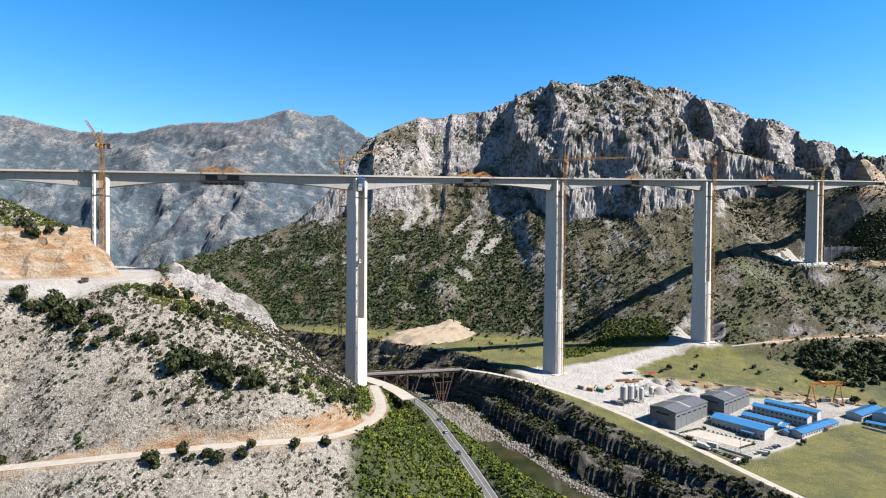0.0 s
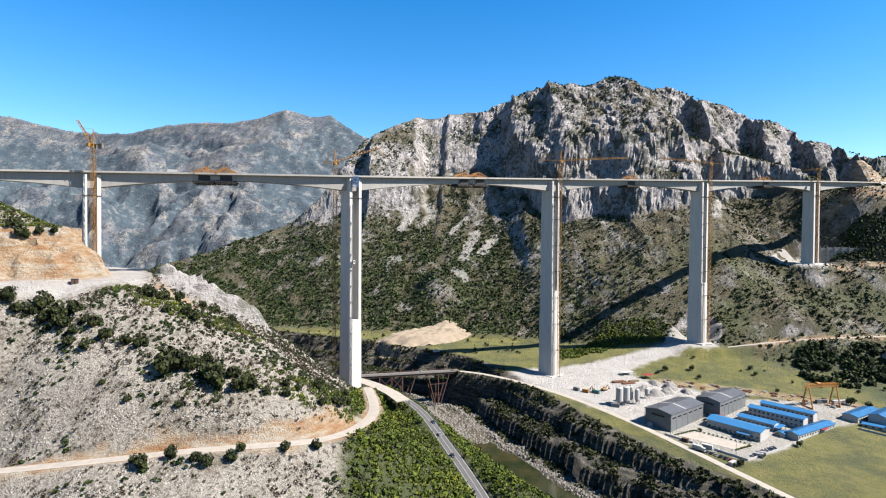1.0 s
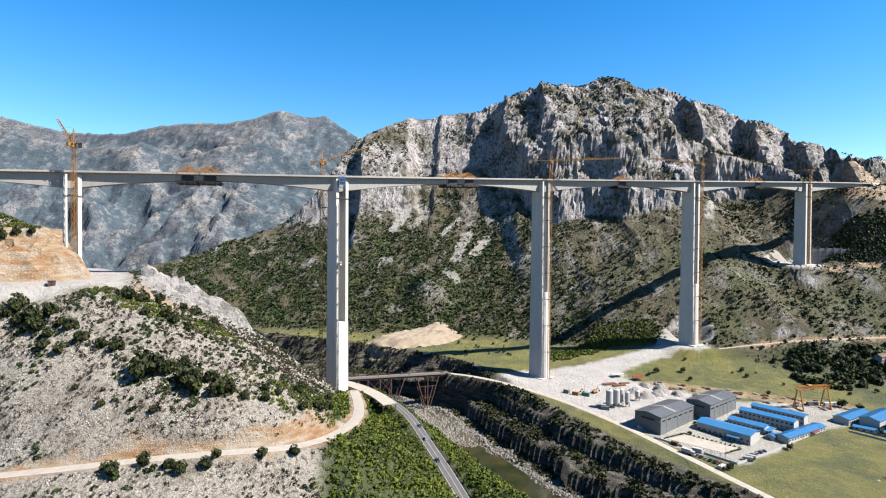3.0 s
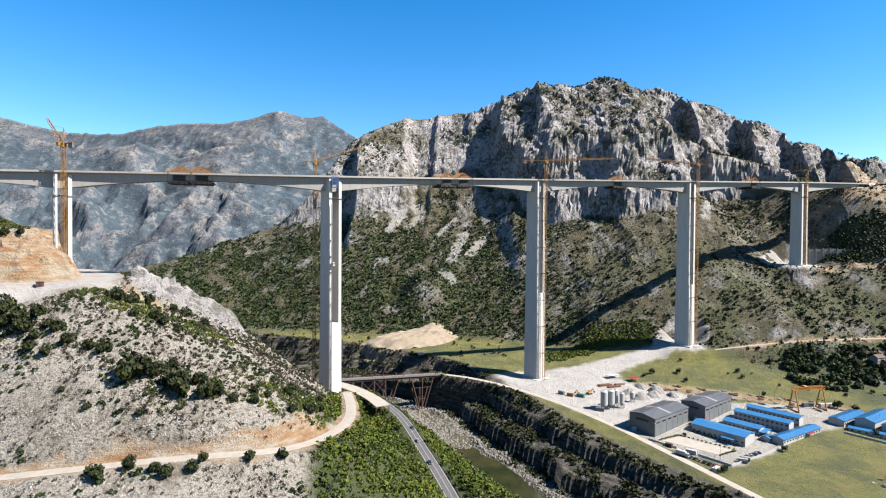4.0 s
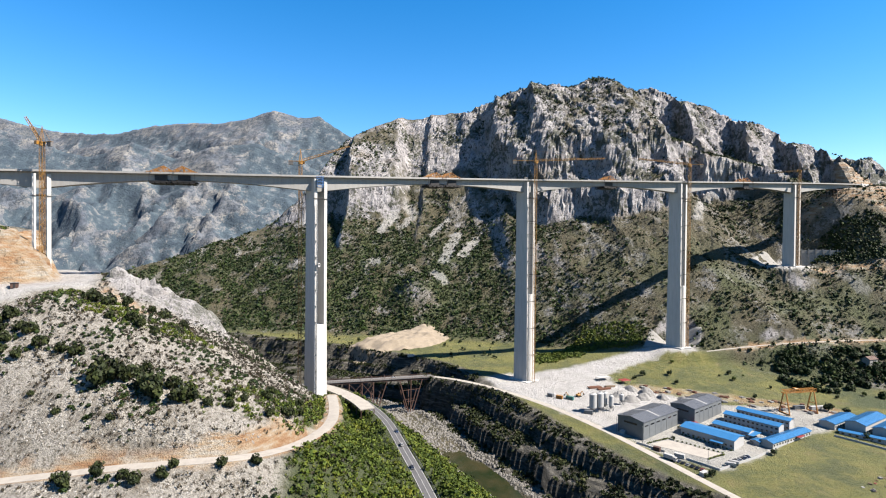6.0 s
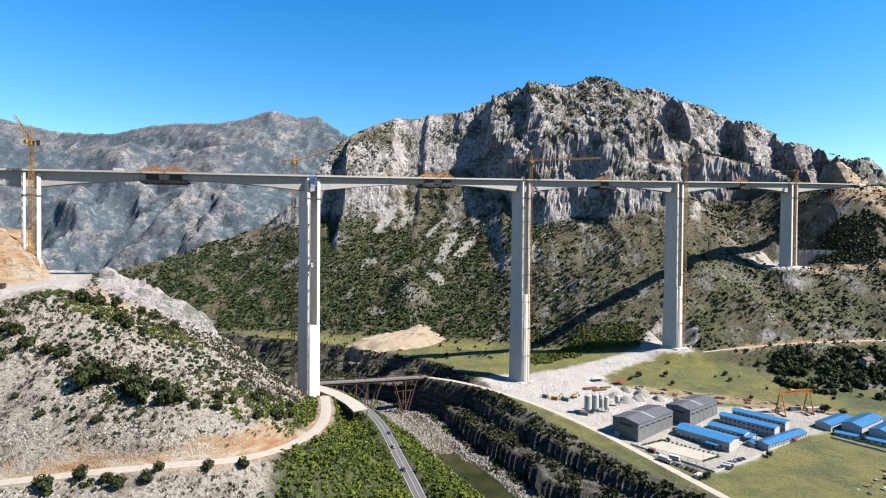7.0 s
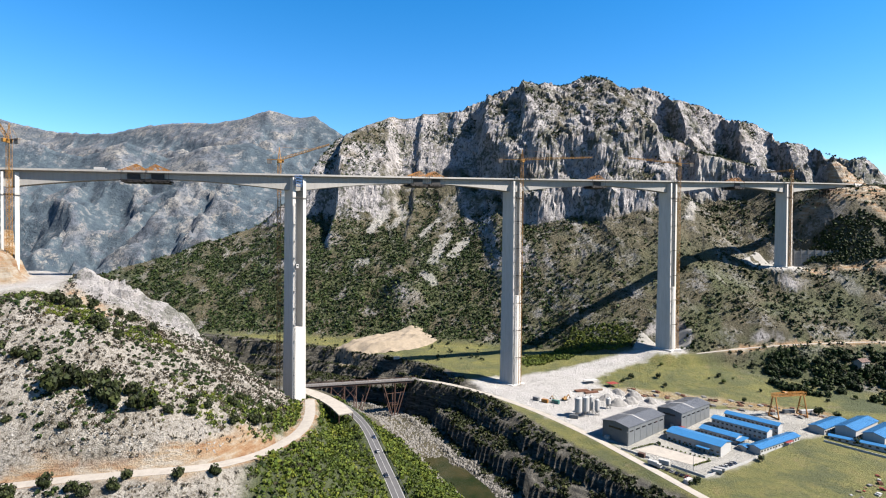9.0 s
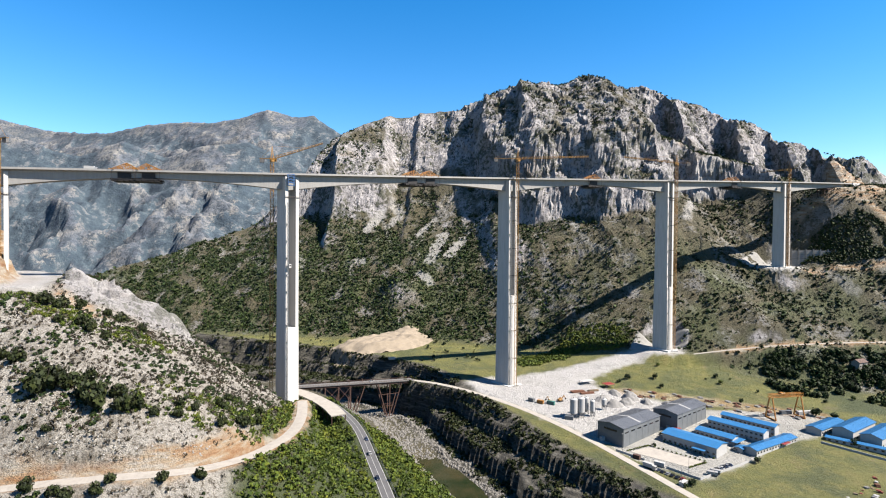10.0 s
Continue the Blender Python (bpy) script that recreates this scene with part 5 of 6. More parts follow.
shed("dormitory", 252.5, 412.7, TURN - 86, 35, 8, 6.4, 1.2, label="two-storey white dormitory block with a blue sheet roof", rows=2, panes=12, **CABIN)
shed("site_cabin", 244, 356.5, 29, 47, 8, 3.3, 1.1, label="long white cabin row with a blue roof beside the field", panes=14, **CABIN)
shed("site_cabin", 308, 387.2, 30, 35, 10, 3.6, 1.2, label="white cabin with a blue roof behind the field", panes=10, **CABIN)
shed("site_hall", 322, 377.2, 32, 38, 12, 6.2, 1.8, label="tall white hall with a bright blue roof", rows=1, panes=8, **CABIN)
shed("site_hall", 332, 365.7, 32, 38, 12, 6.2, 1.8, label="white hall with a blue roof at the camp's end", rows=1, panes=8, **CABIN)
shed("site_cabin", 307, 381.7, -46, 48, 5, 2.9, 0.7, label="low blue-roofed cabin row along the field wall", panes=12, **CABIN)
shed("site_cabin", 238, 361.7, 29, 6, 5, 2.6, 0.6, label="small white cabin with a blue roof", panes=2, doors=1, **CABIN)


def canopy(name, x, y, turn, length, width, height, roof, label, category):
    z = land_at(x, y)
    c = thing(name, x, y, z, turn, label=label, category=category)
    part("roof", boxes((0, length, 0, width, height, height + 0.25), bevel=0.05), roof, c)
    for q in (0.3, length / 2, length - 0.3):
        for s in (0.3, width - 0.3):
            part("post", boxes((q - 0.1, q + 0.1, s - 0.1, s + 0.1, -0.6, height)), GREY_CLAD, c)
    return c


canopy("carport", 239, 369.7, TURN, 12, 8, 3.0, BLUE_ROOF, "open carport with a blue roof", "carport")
canopy("entrance_canopy", 205.5, 362.7, TURN - 86, 8, 3.5, 3.4, BLUE_ROOF, "blue canopy over the office entrance", "canopy")
canopy("red_shelter", 269, 367.7, 29, 8, 4, 2.8, RED, "small shelter with a red roof", "shelter")
canopy("red_shelter", 207, 389.2, TURN, 9, 5, 3.2, RED, "shelter with a red sheet roof", "shelter")
canopy("store_shelter", 193, 484.7, 20, 9, 7, 3.2, RED, "red-sided shelter with a pale roof", "shelter")
canopy("store_shelter", 175, 492.7, 20, 12, 6, 3.0, WHITE, "open store with a pale sheet roof", "shelter")


def gantry_crane(x, y, turn, span, height, depth):
    z = land_at(x, y)
    g = thing("gantry_crane", x, y, z, turn, label="orange gantry crane over the casting yard", category="gantry crane")
    for s in (-1.2, 1.2):
        bm = bmesh.new()
        for h in (0.0, 2.2):
            bar(bm, (-2, s, height + h), (span + 2, s, height + h), 0.42)
        n = 10
        for k in range(n):
            q0, q1 = -2 + (span + 4) * k / n, -2 + (span + 4) * (k + 1) / n
            bar(bm, (q0, s, height + 2.2 * (k % 2)), (q1, s, height + 2.2 * (1 - k % 2)), 0.3)
            bar(bm, (q1, s, height), (q1, s, height + 2.2), 0.22)
        part("girder", bm, ORANGE, g)
    for q in (0, span):
        for s in (-1, 1):
            bm = bmesh.new()
            bar(bm, (q, s * depth / 2, 0), (q, s * 1.2, height), 0.7)
            part("leg", bm, ORANGE, g)
        bm = bmesh.new()
        bar(bm, (q, -depth / 2, 0.5), (q, depth / 2, 0.5), 0.8)
        bar(bm, (q, -depth * 0.3, height * 0.45), (q, depth * 0.3, height * 0.45), 0.45)
        part("sill_beam", bm, ORANGE, g)
    part("trolley", boxes((span * 0.3, span * 0.3 + 3, -1.6, 1.6, height + 2.0, height + 3.2), bevel=0.1), ORANGE, g)


gantry_crane(293, 418.7, 10, 25, 16, 10)


def silo(x, y, r, h, leg=4.0):
    z = land_at(x, y)
    s = thing("cement_silo", x, y, z, label="white cylindrical cement silo on steel legs", category="silo", group="cement silos")
    bm = bmesh.new()
    tube(bm, (0, 0, leg), (0, 0, h), r, 20)
    part("drum", bm, WHITE, s)
    bm = bmesh.new()
    tube(bm, (0, 0, leg - 2.2), (0, 0, leg), 0.4, 20, r)
    part("hopper", bm, WHITE, s)
    bm = bmesh.new()
    tube(bm, (0, 0, h), (0, 0, h + 0.7), r, 20, r * 0.5)
    tube(bm, (0, 0, h + 0.7), (0, 0, h + 1.6), 0.5, 8)
    part("cap", bm, WHITE, s)
    for k in range(4):
        a = 0.785 + 1.5708 * k
        bm = bmesh.new()
        bar(bm, (r * 0.85 * math.cos(a), r * 0.85 * math.sin(a), -0.8), (r * 0.85 * math.cos(a), r * 0.85 * math.sin(a), leg + 0.6), 0.3)
        part("leg", bm, GREY_CLAD, s)
    bm = bmesh.new()
    for k in range(int((h - 1) / 1.2)):
        bar(bm, (r + 0.15, -0.3, 1 + k * 1.2), (r + 0.15, 0.3, 1 + k * 1.2), 0.08)
    for t in (-0.3, 0.3):
        bar(bm, (r + 0.15, t, 0), (r + 0.15, t, h), 0.08)
    part("ladder", bm, GREY_CLAD, s)


for sx_, sy_, r_, h_ in ((147, 421, 2.7, 14), (153, 423, 2.7, 14), (158.5, 428.5, 2.0, 12.5), (162, 424.5, 1.8, 11.5), (175, 437.7, 1.9, 8)):
    silo(sx_, sy_, r_, h_)


def container(x, y, turn, length, colour, label, h=2.6, z=None, w=2.45):
    zz_ = land_at(x, y) if z is None else z
    c = thing("container", x, y, zz_, turn, label=label, category="container")
    bm = boxes((-length / 2, length / 2, -w / 2, w / 2, 0.1, h))
    n = int(length / 0.5)
    for k in range(n):
        q = -length / 2 + (k + 0.5) * length / n
        for s in (-1, 1):
            bar(bm, (q, s * (w / 2 + 0.02), 0.25), (q, s * (w / 2 + 0.02), h - 0.15), 0.16, 0.08)
    part("body", bm, colour, c)
    for s in (-0.6, 0.6):
        part("door", boxes((length / 2, length / 2 + 0.06, s - 0.55, s + 0.55, 0.25, h - 0.15)), colour, c)
    part("base_frame", boxes((-length / 2, length / 2, -w / 2 - 0.03, w / 2 + 0.03, -0.3, 0.12)), DARK_STEEL, c)
    return c


TEAL = plain_mat("teal_paint", (0.05, 0.30, 0.26), 0.5)
for cx, cy, ct, cl, cm, clab in ((137, 449.7, -40, 6, TEAL, "teal steel container on the gravel"), (129, 451.7, -35, 5, ORANGE, "orange site container on the gravel"),
                                 (123, 456.7, -50, 5, GREY_CLAD, "grey steel container on the gravel"), (168, 355.2, -45, 4, RUST, "rust-brown skip container beside the fence"),
                                 (178, 345.7, -40, 6, WHITE, "white gatehouse container beside the gate"), (157, 382.7, 34, 7, WHITE, "white container beside the workshop"),
                                 (181, 321.7, 34, 5.5, WHITE, "white guard container with a pale roof"), (210, 401.7, 34, 6, WHITE, "white container standing between the halls"),
                                 (325, 427.7, 8, 12, WHITE, "white container under the gantry"), (311, 428.7, 8, 9, GREY_CLAD, "grey container under the gantry"),
                                 (143, 418.7, -20, 6, GREY_CLAD, "grey mixing-plant container beside the silos")):
    container(cx, cy, ct, cl, cm, clab)


# ---- trees and large bushes ----
def tree_model(seed, radius, trunk, leaves, material):
    """A tree at the origin: tapered trunk with limbs, leafy crown."""
    rng = np.random.default_rng(seed)
    t = thing("tree", 0, 0, -400, label="leafy green tree with a rounded uneven crown", category="tree")
    bm = bmesh.new()
    tube(bm, (0, 0, -0.5), (0.1, 0, trunk + radius * 0.5), 0.09 * radius, 7, 0.04 * radius)
    for k in range(5):
        a = k * 1.26 + rng.uniform(0, 0.6)
        tube(bm, (0, 0, trunk * 0.8 + 0.1 * k), (math.cos(a) * radius * 0.6, math.sin(a) * radius * 0.6, trunk + radius * rng.uniform(0.5, 1.0)), 0.045 * radius, 5, 0.015 * radius)
    part("trunk", bm, BARK, t)
    lobes = [(0.0, 0.0, 0.0, 0.85)] + [(0.5 * math.cos(a), 0.5 * math.sin(a), 0.1 * (k % 3), 0.45 + 0.12 * (k % 2)) for k, a in enumerate(rng.uniform(0, 6.28, 4))]
    q = np.concatenate([tuft(leaves // 5, rng, flat=0.85, size=0.125 / f) * f + np.array([ox, oy, oz]) for ox, oy, oz, f in lobes]) * radius
    q[..., 2] += trunk * 0.75
    crown = new("crown", quads_mesh("crown", q, material))
    crown.parent = t
    return t


TREES = [tree_model(11, 3.0, 1.2, 380, SCRUB_LEAF), tree_model(12, 3.4, 1.6, 400, SCRUB_LEAF), tree_model(13, 2.6, 0.9, 360, SCRUB_LEAF), tree_model(14, 3.0, 1.2, 380, LUSH_LEAF)]
BUSHES = [tree_model(21, 3.0, 0.2, 520, BUSH_LEAF), tree_model(22, 3.2, 0.3, 520, BUSH_LEAF), tree_model(23, 2.8, 0.2, 480, BUSH_LEAF)]
for ob in BUSHES:
    ob.name = "bush"
    tagged(ob, "broad dark green bush on stony ground", "bush")


def plant(model, x, y, r, label="", group=""):
    ob = copy_thing(model, pose(x, y, land_at(x, y), 0, 0, (x * 37 + y * 53) % 360))
    s = r / 3.0
    ob.scale = (s, s, s * (1.35 if ob.name.startswith("bush") else 1.1))
    return tagged(ob, label, group=group)


for k, (bx, by, br_) in enumerate([(-121, 257.5, 6.0), (-117, 261, 5.0), (-125, 261, 4.4), (-98, 256, 5.4), (-103, 258.5, 4.2), (-88, 256, 4.8), (-84, 258, 3.6), (-112, 262, 3.6), (-201, 289, 4.4), (-150, 274, 2.6), (-171, 283, 3.0), (-178, 286, 3.2), (-108, 268, 2.6), (-93, 262, 3.0), (-76, 259, 2.6), (-194, 290, 4.6), (-188, 293, 3.6), (-161, 276, 3.6), (-141, 271, 3.2),
                                   (-222, 293, 4.2), (-216, 290, 3.4), (-155, 322, 3.4), (-148, 326, 3.0), (-166, 318, 2.8), (-129, 331, 3.0), (-121, 338, 2.8), (-136, 330, 2.5), (-243, 331, 4.4),
                                   (-250, 335, 3.6), (-236, 336, 2.8), (-229, 338, 2.4), (-104, 224, 2.6), (-60, 231, 2.6), (-48, 236, 2.2), (-78, 229, 2.0), (-68, 262, 2.4), (-52, 268, 2.6),
                                   (-46, 280, 2.8), (-44, 293, 2.6), (-58, 284, 2.4), (-48, 310, 2.5), (-60, 300, 2.2),
                                   (-206, 297, 4.6), (-189, 285, 4.0), (-178, 273, 3.4), (-168, 271, 2.6), (-162, 320, 3.6), (-144, 302, 2.8), (-128, 301, 3.2), (-134, 304, 2.8), (-120, 301, 2.8), (-180, 280, 2.6), (-210, 292, 3.0),
                                   (-196, 284, 2.2), (-113, 219, 2.8), (-117, 221, 2.0), (-88, 220, 3.0), (-80, 224, 2.4), (-93, 221, 2.2), (-64, 271, 2.4), (-70, 268, 2.2), (-183, 229, 2.4), (-150, 254, 1.6), (-134, 246, 1.7), (-110, 243, 1.6)]):
    plant(BUSHES[k % 3], bx, by, 1.2 * br_, group="bushes on the stony slope")
WOOD = [(336, 478), (347, 519), (357, 526), (400, 520), (460, 517), (560, 500), (560, 470), (470, 440), (400, 446), (392, 470), (360, 462)]
tx, ty = places(3200, 330, 570, 435, 545, lambda x, y: (inside(WOOD, x, y) > 0) * step(-0.25, 0.15, fbm(x / 22, y / 22, 3, 601)) * 0.9)
for k, (x, y) in enumerate(zip(tx[:110], ty[:110])):
    plant(TREES[k % 3], x, y, 2.6 + 2.4 * ((k * 7) % 10) / 10, group="trees of the small wood")
scatter("woodland", tx[110:], ty[110:], RNG.uniform(2.0, 4.4, len(tx) - 110), 50, SCRUB_LEAF, "dense dark green wood below the hillside", "wood", sprays=0.24, tall=1.15)
tx, ty = places(420, 215, 480, 400, 540, lambda x, y: (inside(WOOD, x, y) < 0) * clear(x, y) * (inside(YARD, x, y) < 0) * 0.34 * step(-0.1, 0.3, fbm(x / 30, y / 30, 2, 621)))
for k, (x, y) in enumerate(zip(tx, ty)):
    plant(TREES[(k * 5) % 4], x, y, 1.0 + 2.0 * ((k * 3) % 10) / 10, group="meadow trees")
tx, ty = places(260, -230, 100, 570, 690, lambda x, y: step(62, 70, beside(x, y)) * step(8, -2, up(x, y)) * 0.75 * (np.hypot(x + 8, y - 630) > 50))
for k, (x, y) in enumerate(zip(tx, ty)):
    plant(TREES[(k * 5) % 3], x, y, 0.9 + 1.5 * ((k * 3) % 10) / 10, group="meadow trees")
for k, (x, y, r) in enumerate([(240, 348.5, 3.0), (331, 424, 3.6), (341, 419, 3.8), (318, 372, 3.2), (186, 322, 2.4), (181, 319, 2.0), (243, 503, 3.4), (219, 506, 2.8), (209, 500, 2.6), (290, 452, 2.5), (186, 372, 1.4), (199, 391, 1.6)]):
    plant(TREES[k % 3], x, y, r, group="camp trees")
for ob in TREES + BUSHES:
    for o in (*ob.children_recursive, ob):
        bpy.data.objects.remove(o)

THICKETS = [([(-184, 322), (-160, 318), (-136, 308)], 9), ([(-136, 308), (-122, 311), (-108, 326)], 8), ([(-80, 268), (-66, 276), (-52, 290), (-46, 310)], 11), ([(-60, 264), (-49, 276)], 7)]


def thicket_density(x, y):
    out = step(-222, -230, x) * step(318, 326, y) * 0.8
    for line, half in THICKETS:
        out = np.maximum(out, step(half + 3, half - 3, along(line, x, y)[0] + 6 * fbm(x / 9, y / 9, 3, 611)))
    return hill_mask(x, y) * out


sx, sy = places(9000, -290, -20, 235, 400, thicket_density)
scatter("slope_thicket", sx, sy, RNG.uniform(0.6, 1.8, len(sx)), 36, LUSH_LEAF, "green thicket at the edge of the stony slope", "thicket", sprays=0.23)


FOOT_THICKET = [(140, 566), (165, 574), (200, 590), (235, 582)]
sx, sy = places(5200, 110, 260, 545, 620, lambda x, y: step(17, 10, along(FOOT_THICKET, x, y)[0] + 10 * fbm(x / 12, y / 12, 3, 613)) * clear(x, y))
scatter("foot_thicket", sx, sy, RNG.uniform(0.9, 2.4, len(sx)), 15, LUSH_LEAF, "bright green thicket at the foot of the mountain", "thicket", sprays=0.3)
sx, sy = places(9000, 440, 560, 570, 640, lambda x, y: (inside(TERRACE, x, y) > 1) * step(-0.45, 0.0, fbm(x / 14, y / 14, 3, 617)))
scatter("terrace_scrub", sx, sy, RNG.uniform(0.8, 2.0, len(sx)), 14, SCRUB_LEAF, "dense green scrub on the terraced slope", "scrub", sprays=0.4)


# ---- heaps ----
def heap(name, x, y, turn, length, width, height, material, label, seed, n=40, lumps=0.25, brow=1.45):
    """A tipped heap with a lumpy, slumped surface, standing on the ground."""
    u, v = np.meshgrid(np.linspace(-1, 1, n), np.linspace(-1, 1, n))
    X, Y = u * length / 2, v * width / 2
    c, s = math.cos(radians(turn)), math.sin(radians(turn))
    r = np.sqrt(u * u + v * v) + 0.22 * fbm(u * 2.2, v * 2.2, 3, seed)
    up_ = height * np.clip(brow * (1 - r), -0.3, 1.0) * (1 + lumps * fbm(u * 4, v * 4, 3, seed + 5))
    Z = land(x + X * c - Y * s, y + X * s + Y * c) + up_ - 0.25
    z0 = land_at(x, y)
    ob = new(name, grid_mesh(name, X, Y, Z - z0, material))
    ob.matrix_world = pose(x, y, z0, 0, 0, turn)
    return tagged(ob, label, "heap")


SPOIL = plain_mat("pale_sandy_spoil", (0.47, 0.385, 0.28), 0.95, 0.0, 0.2, 0.12)
CHIPPINGS = plain_mat("grey_chippings", (0.40, 0.39, 0.37), 0.95, 0.0, 0.18, 0.3)
heap("spoil_mound", -9, 634, 25, 116, 62, 8.5, SPOIL, "large pale sandy spoil heap on the meadow", 701, 70, 0.3, 2.4)
for k, (x, y, l, w, h) in enumerate([(186, 447, 16, 12, 4.5), (198, 452, 14, 12, 4), (182, 460, 18, 12, 3.5), (205, 463, 18, 14, 5), (214, 452, 12, 10, 3.5), (196, 474, 16, 10, 3), (230, 447, 14, 9, 3)]):
    heap("gravel_mound", x, y, 20 * k, l, w, h, CHIPPINGS, "grey gravel heap in the stockyard", 720 + k, 22)


# ---- stacks in the yard ----
RUSTY = plain_mat("rusty_bars", (0.27, 0.10, 0.045), 0.85, 0.1, 0.3, 0.6)


def stack(x, y, turn, length, rows, layers, material, label, group):
    s = thing("material_stack", x, y, land_at(x, y), turn, label=label, category="stack", group=group)
    for k in range(layers):
        for j in range(rows):
            if (j * 7 + k * 3 + int(x)) % 9 == 0 and k == layers - 1:
                continue
            sh = 0.25 * ((j * 5 + k * 11 + int(y)) % 5 - 2)
            part("beam", boxes((-length / 2 + sh, length / 2 + sh, (j - rows / 2) * 0.75, (j - rows / 2) * 0.75 + 0.6, k * 0.5 - 0.15, k * 0.5 + 0.32)), material, s)
    return s


for x, y, t, l, r, m, lab in ((166, 478, 15, 12, 5, RUSTY, "stack of rusty orange steel beams"), (173, 474, 15, 12, 4, RUSTY, "stack of rusty steel formwork beams"), (180, 480, 12, 9, 4, TIMBER, "stack of weathered timber beams")):
    stack(x, y, t, l, r, 3, m, lab, "beams by the access road")
for k in range(84):
    f = k / 83
    x, y = 208 + 124 * f + 5 * math.sin(k * 2.1), 474 - 52 * f + 10 * math.cos(k * 3.7)
    if k % 4 != 3:
        stack(x, y, -20 + 40 * math.sin(k), 3 + (k * 5) % 5, 3 + k % 4, 1 + k % 3, (TIMBER, RUSTY, CHIPPINGS, DARK_STEEL)[k % 4], ("stack of weathered timber in the yard", "stack of rusty reinforcement in the yard", "stack of grey concrete blocks", "stack of dark steel forms")[k % 4], "stacks in the casting yard")

for k in range(14):
    x, y = 264 + 34 * (k / 13) + 3 * math.sin(k * 2.7), 305 + 20 * (k / 13) + 4 * math.cos(k * 1.9)
    stack(x, y, 40 * k, 1.2 + 0.5 * (k % 3), 2 + k % 2, 1 + k % 3, (WHITE, RUSTY, CHIPPINGS, RED, TIMBER)[k % 5], ("pile of white scrap panels in the grass", "pile of rusty scrap in the grass", "pile of grey rubble blocks in the grass", "pile of red scrap parts in the grass", "pile of old boards in the grass")[k % 5], "scrap by the field")

# ---- camp yard: slab, kerbs, hedges, wall ----
slab = bmesh.new()
corners = [(168, 365), (183, 371.5), (207.5, 350.6), (194, 344.5)]
low = [slab.verts.new((x, y, land_at(x, y) - 0.6)) for x, y in corners]
high = [slab.verts.new((x, y, land_at(x, y) + 0.12)) for x, y in corners]
for k in range(4):
    slab.faces.new((low[k], low[(k + 1) % 4], high[(k + 1) % 4], high[k]))
slab.faces.new(high)
bmesh.ops.recalc_face_normals(slab, faces=slab.faces)
tagged(part("parade_yard", slab, GRAVEL), "pale concrete yard before the site office", "yard", kind="structure")


def hedge(points, label="clipped green hedge beside the yard"):
    line = smooth_line([(x, y, land_at(x, y)) for x, y in points], 6)
    q = []
    rng = np.random.default_rng(len(points))
    for x, y, z in line:
        t = tuft(30, rng, 0.8, 0.35) * 0.75
        q.append(t + np.array([x, y, z]))
    return tagged(new("hedge", quads_mesh("hedge", np.concatenate(q), LUSH_LEAF)), label, "hedge")


hedge([(184, 373), (196, 362), (208.5, 351.5)])
hedge([(166.5, 366), (176, 370.5), (183, 373.5)])
hedge([(196, 380), (206, 369), (216, 355)], "low green hedge along the office wall")
hedge([(195, 343), (203, 347), (208, 349)])


def wall_run(points, h=1.3, label="low white rendered wall round the camp"):
    w = thing("boundary_wall", points[0][0], points[0][1], land_at(*points[0]), label=label, category="wall")
    o = Vector((points[0][0], points[0][1], land_at(*points[0])))
    for a, b in zip(points, points[1:]):
        n = max(1, round(math.dist(a, b) / 6))
        for k in range(n):
            p = [(a[0] + (b[0] - a[0]) * f, a[1] + (b[1] - a[1]) * f) for f in (k / n, (k + 1) / n)]
            p = [Vector((*q, land_at(*q))) - o for q in p]
            bm = bmesh.new()
            bar(bm, p[0] + Vector((0, 0, h / 2 - 0.3)), p[1] + Vector((0, 0, h / 2 - 0.3)), 0.3, h + 0.6)
            part("wall_panel", bm, WHITE, w)
    return w


wall_run([(158.5, 365), (172, 353)])
wall_run([(181, 343), (194, 328.5), (227, 345.3), (242, 354.5)])
wall_run([(300, 377), (318, 356), (338, 334)], label="white wall along the back of the field")


# ---- vehicles ----
def paint(name, c):
    m = Mat(name, 0.25)
    m.colour(m.ramp(m.noise(1.5, 3), (0.3, tuple(v * 0.85 for v in c)), (0.7, c)))
    m.b.inputs["Coat Weight"].default_value = 0.4
    return m.m


PAINTS = [paint("white_car_paint", (0.75, 0.75, 0.74)), paint("dark_car_paint", (0.03, 0.03, 0.035)), paint("silver_car_paint", (0.42, 0.43, 0.44)), paint("red_car_paint", (0.42, 0.03, 0.03)), paint("blue_car_paint", (0.03, 0.06, 0.14))]
WORDS = ["white", "dark grey", "silver", "red", "dark blue"]


def prism(bm, outline, w, z=0):
    """Side outline (x, z) drawn out to the width w."""
    a = [bm.verts.new((x, -w / 2, h + z)) for x, h in outline]
    b = [bm.verts.new((x, w / 2, h + z)) for x, h in outline]
    n = len(outline)
    for k in range(n):
        bm.faces.new((a[k], a[(k + 1) % n], b[(k + 1) % n], b[k]))
    bm.faces.new(a[::-1])
    bm.faces.new(b)
    bmesh.ops.recalc_face_normals(bm, faces=bm.faces)


def wheels(v, xs, track, r):
    for x in xs:
        for s in (-1, 1):
            bm = bmesh.new()
            tube(bm, (x, s * (track / 2 - 0.12), r), (x, s * (track / 2 + 0.12), r), r, 12)
            wh = part("wheel", bm, RUBBER, v)
            bm = bmesh.new()
            tube(bm, (x, s * (track / 2 + 0.121), r), (x, s * (track / 2 + 0.14), r), r * 0.55, 10)
            part("rim", bm, GREY_CLAD, wh)


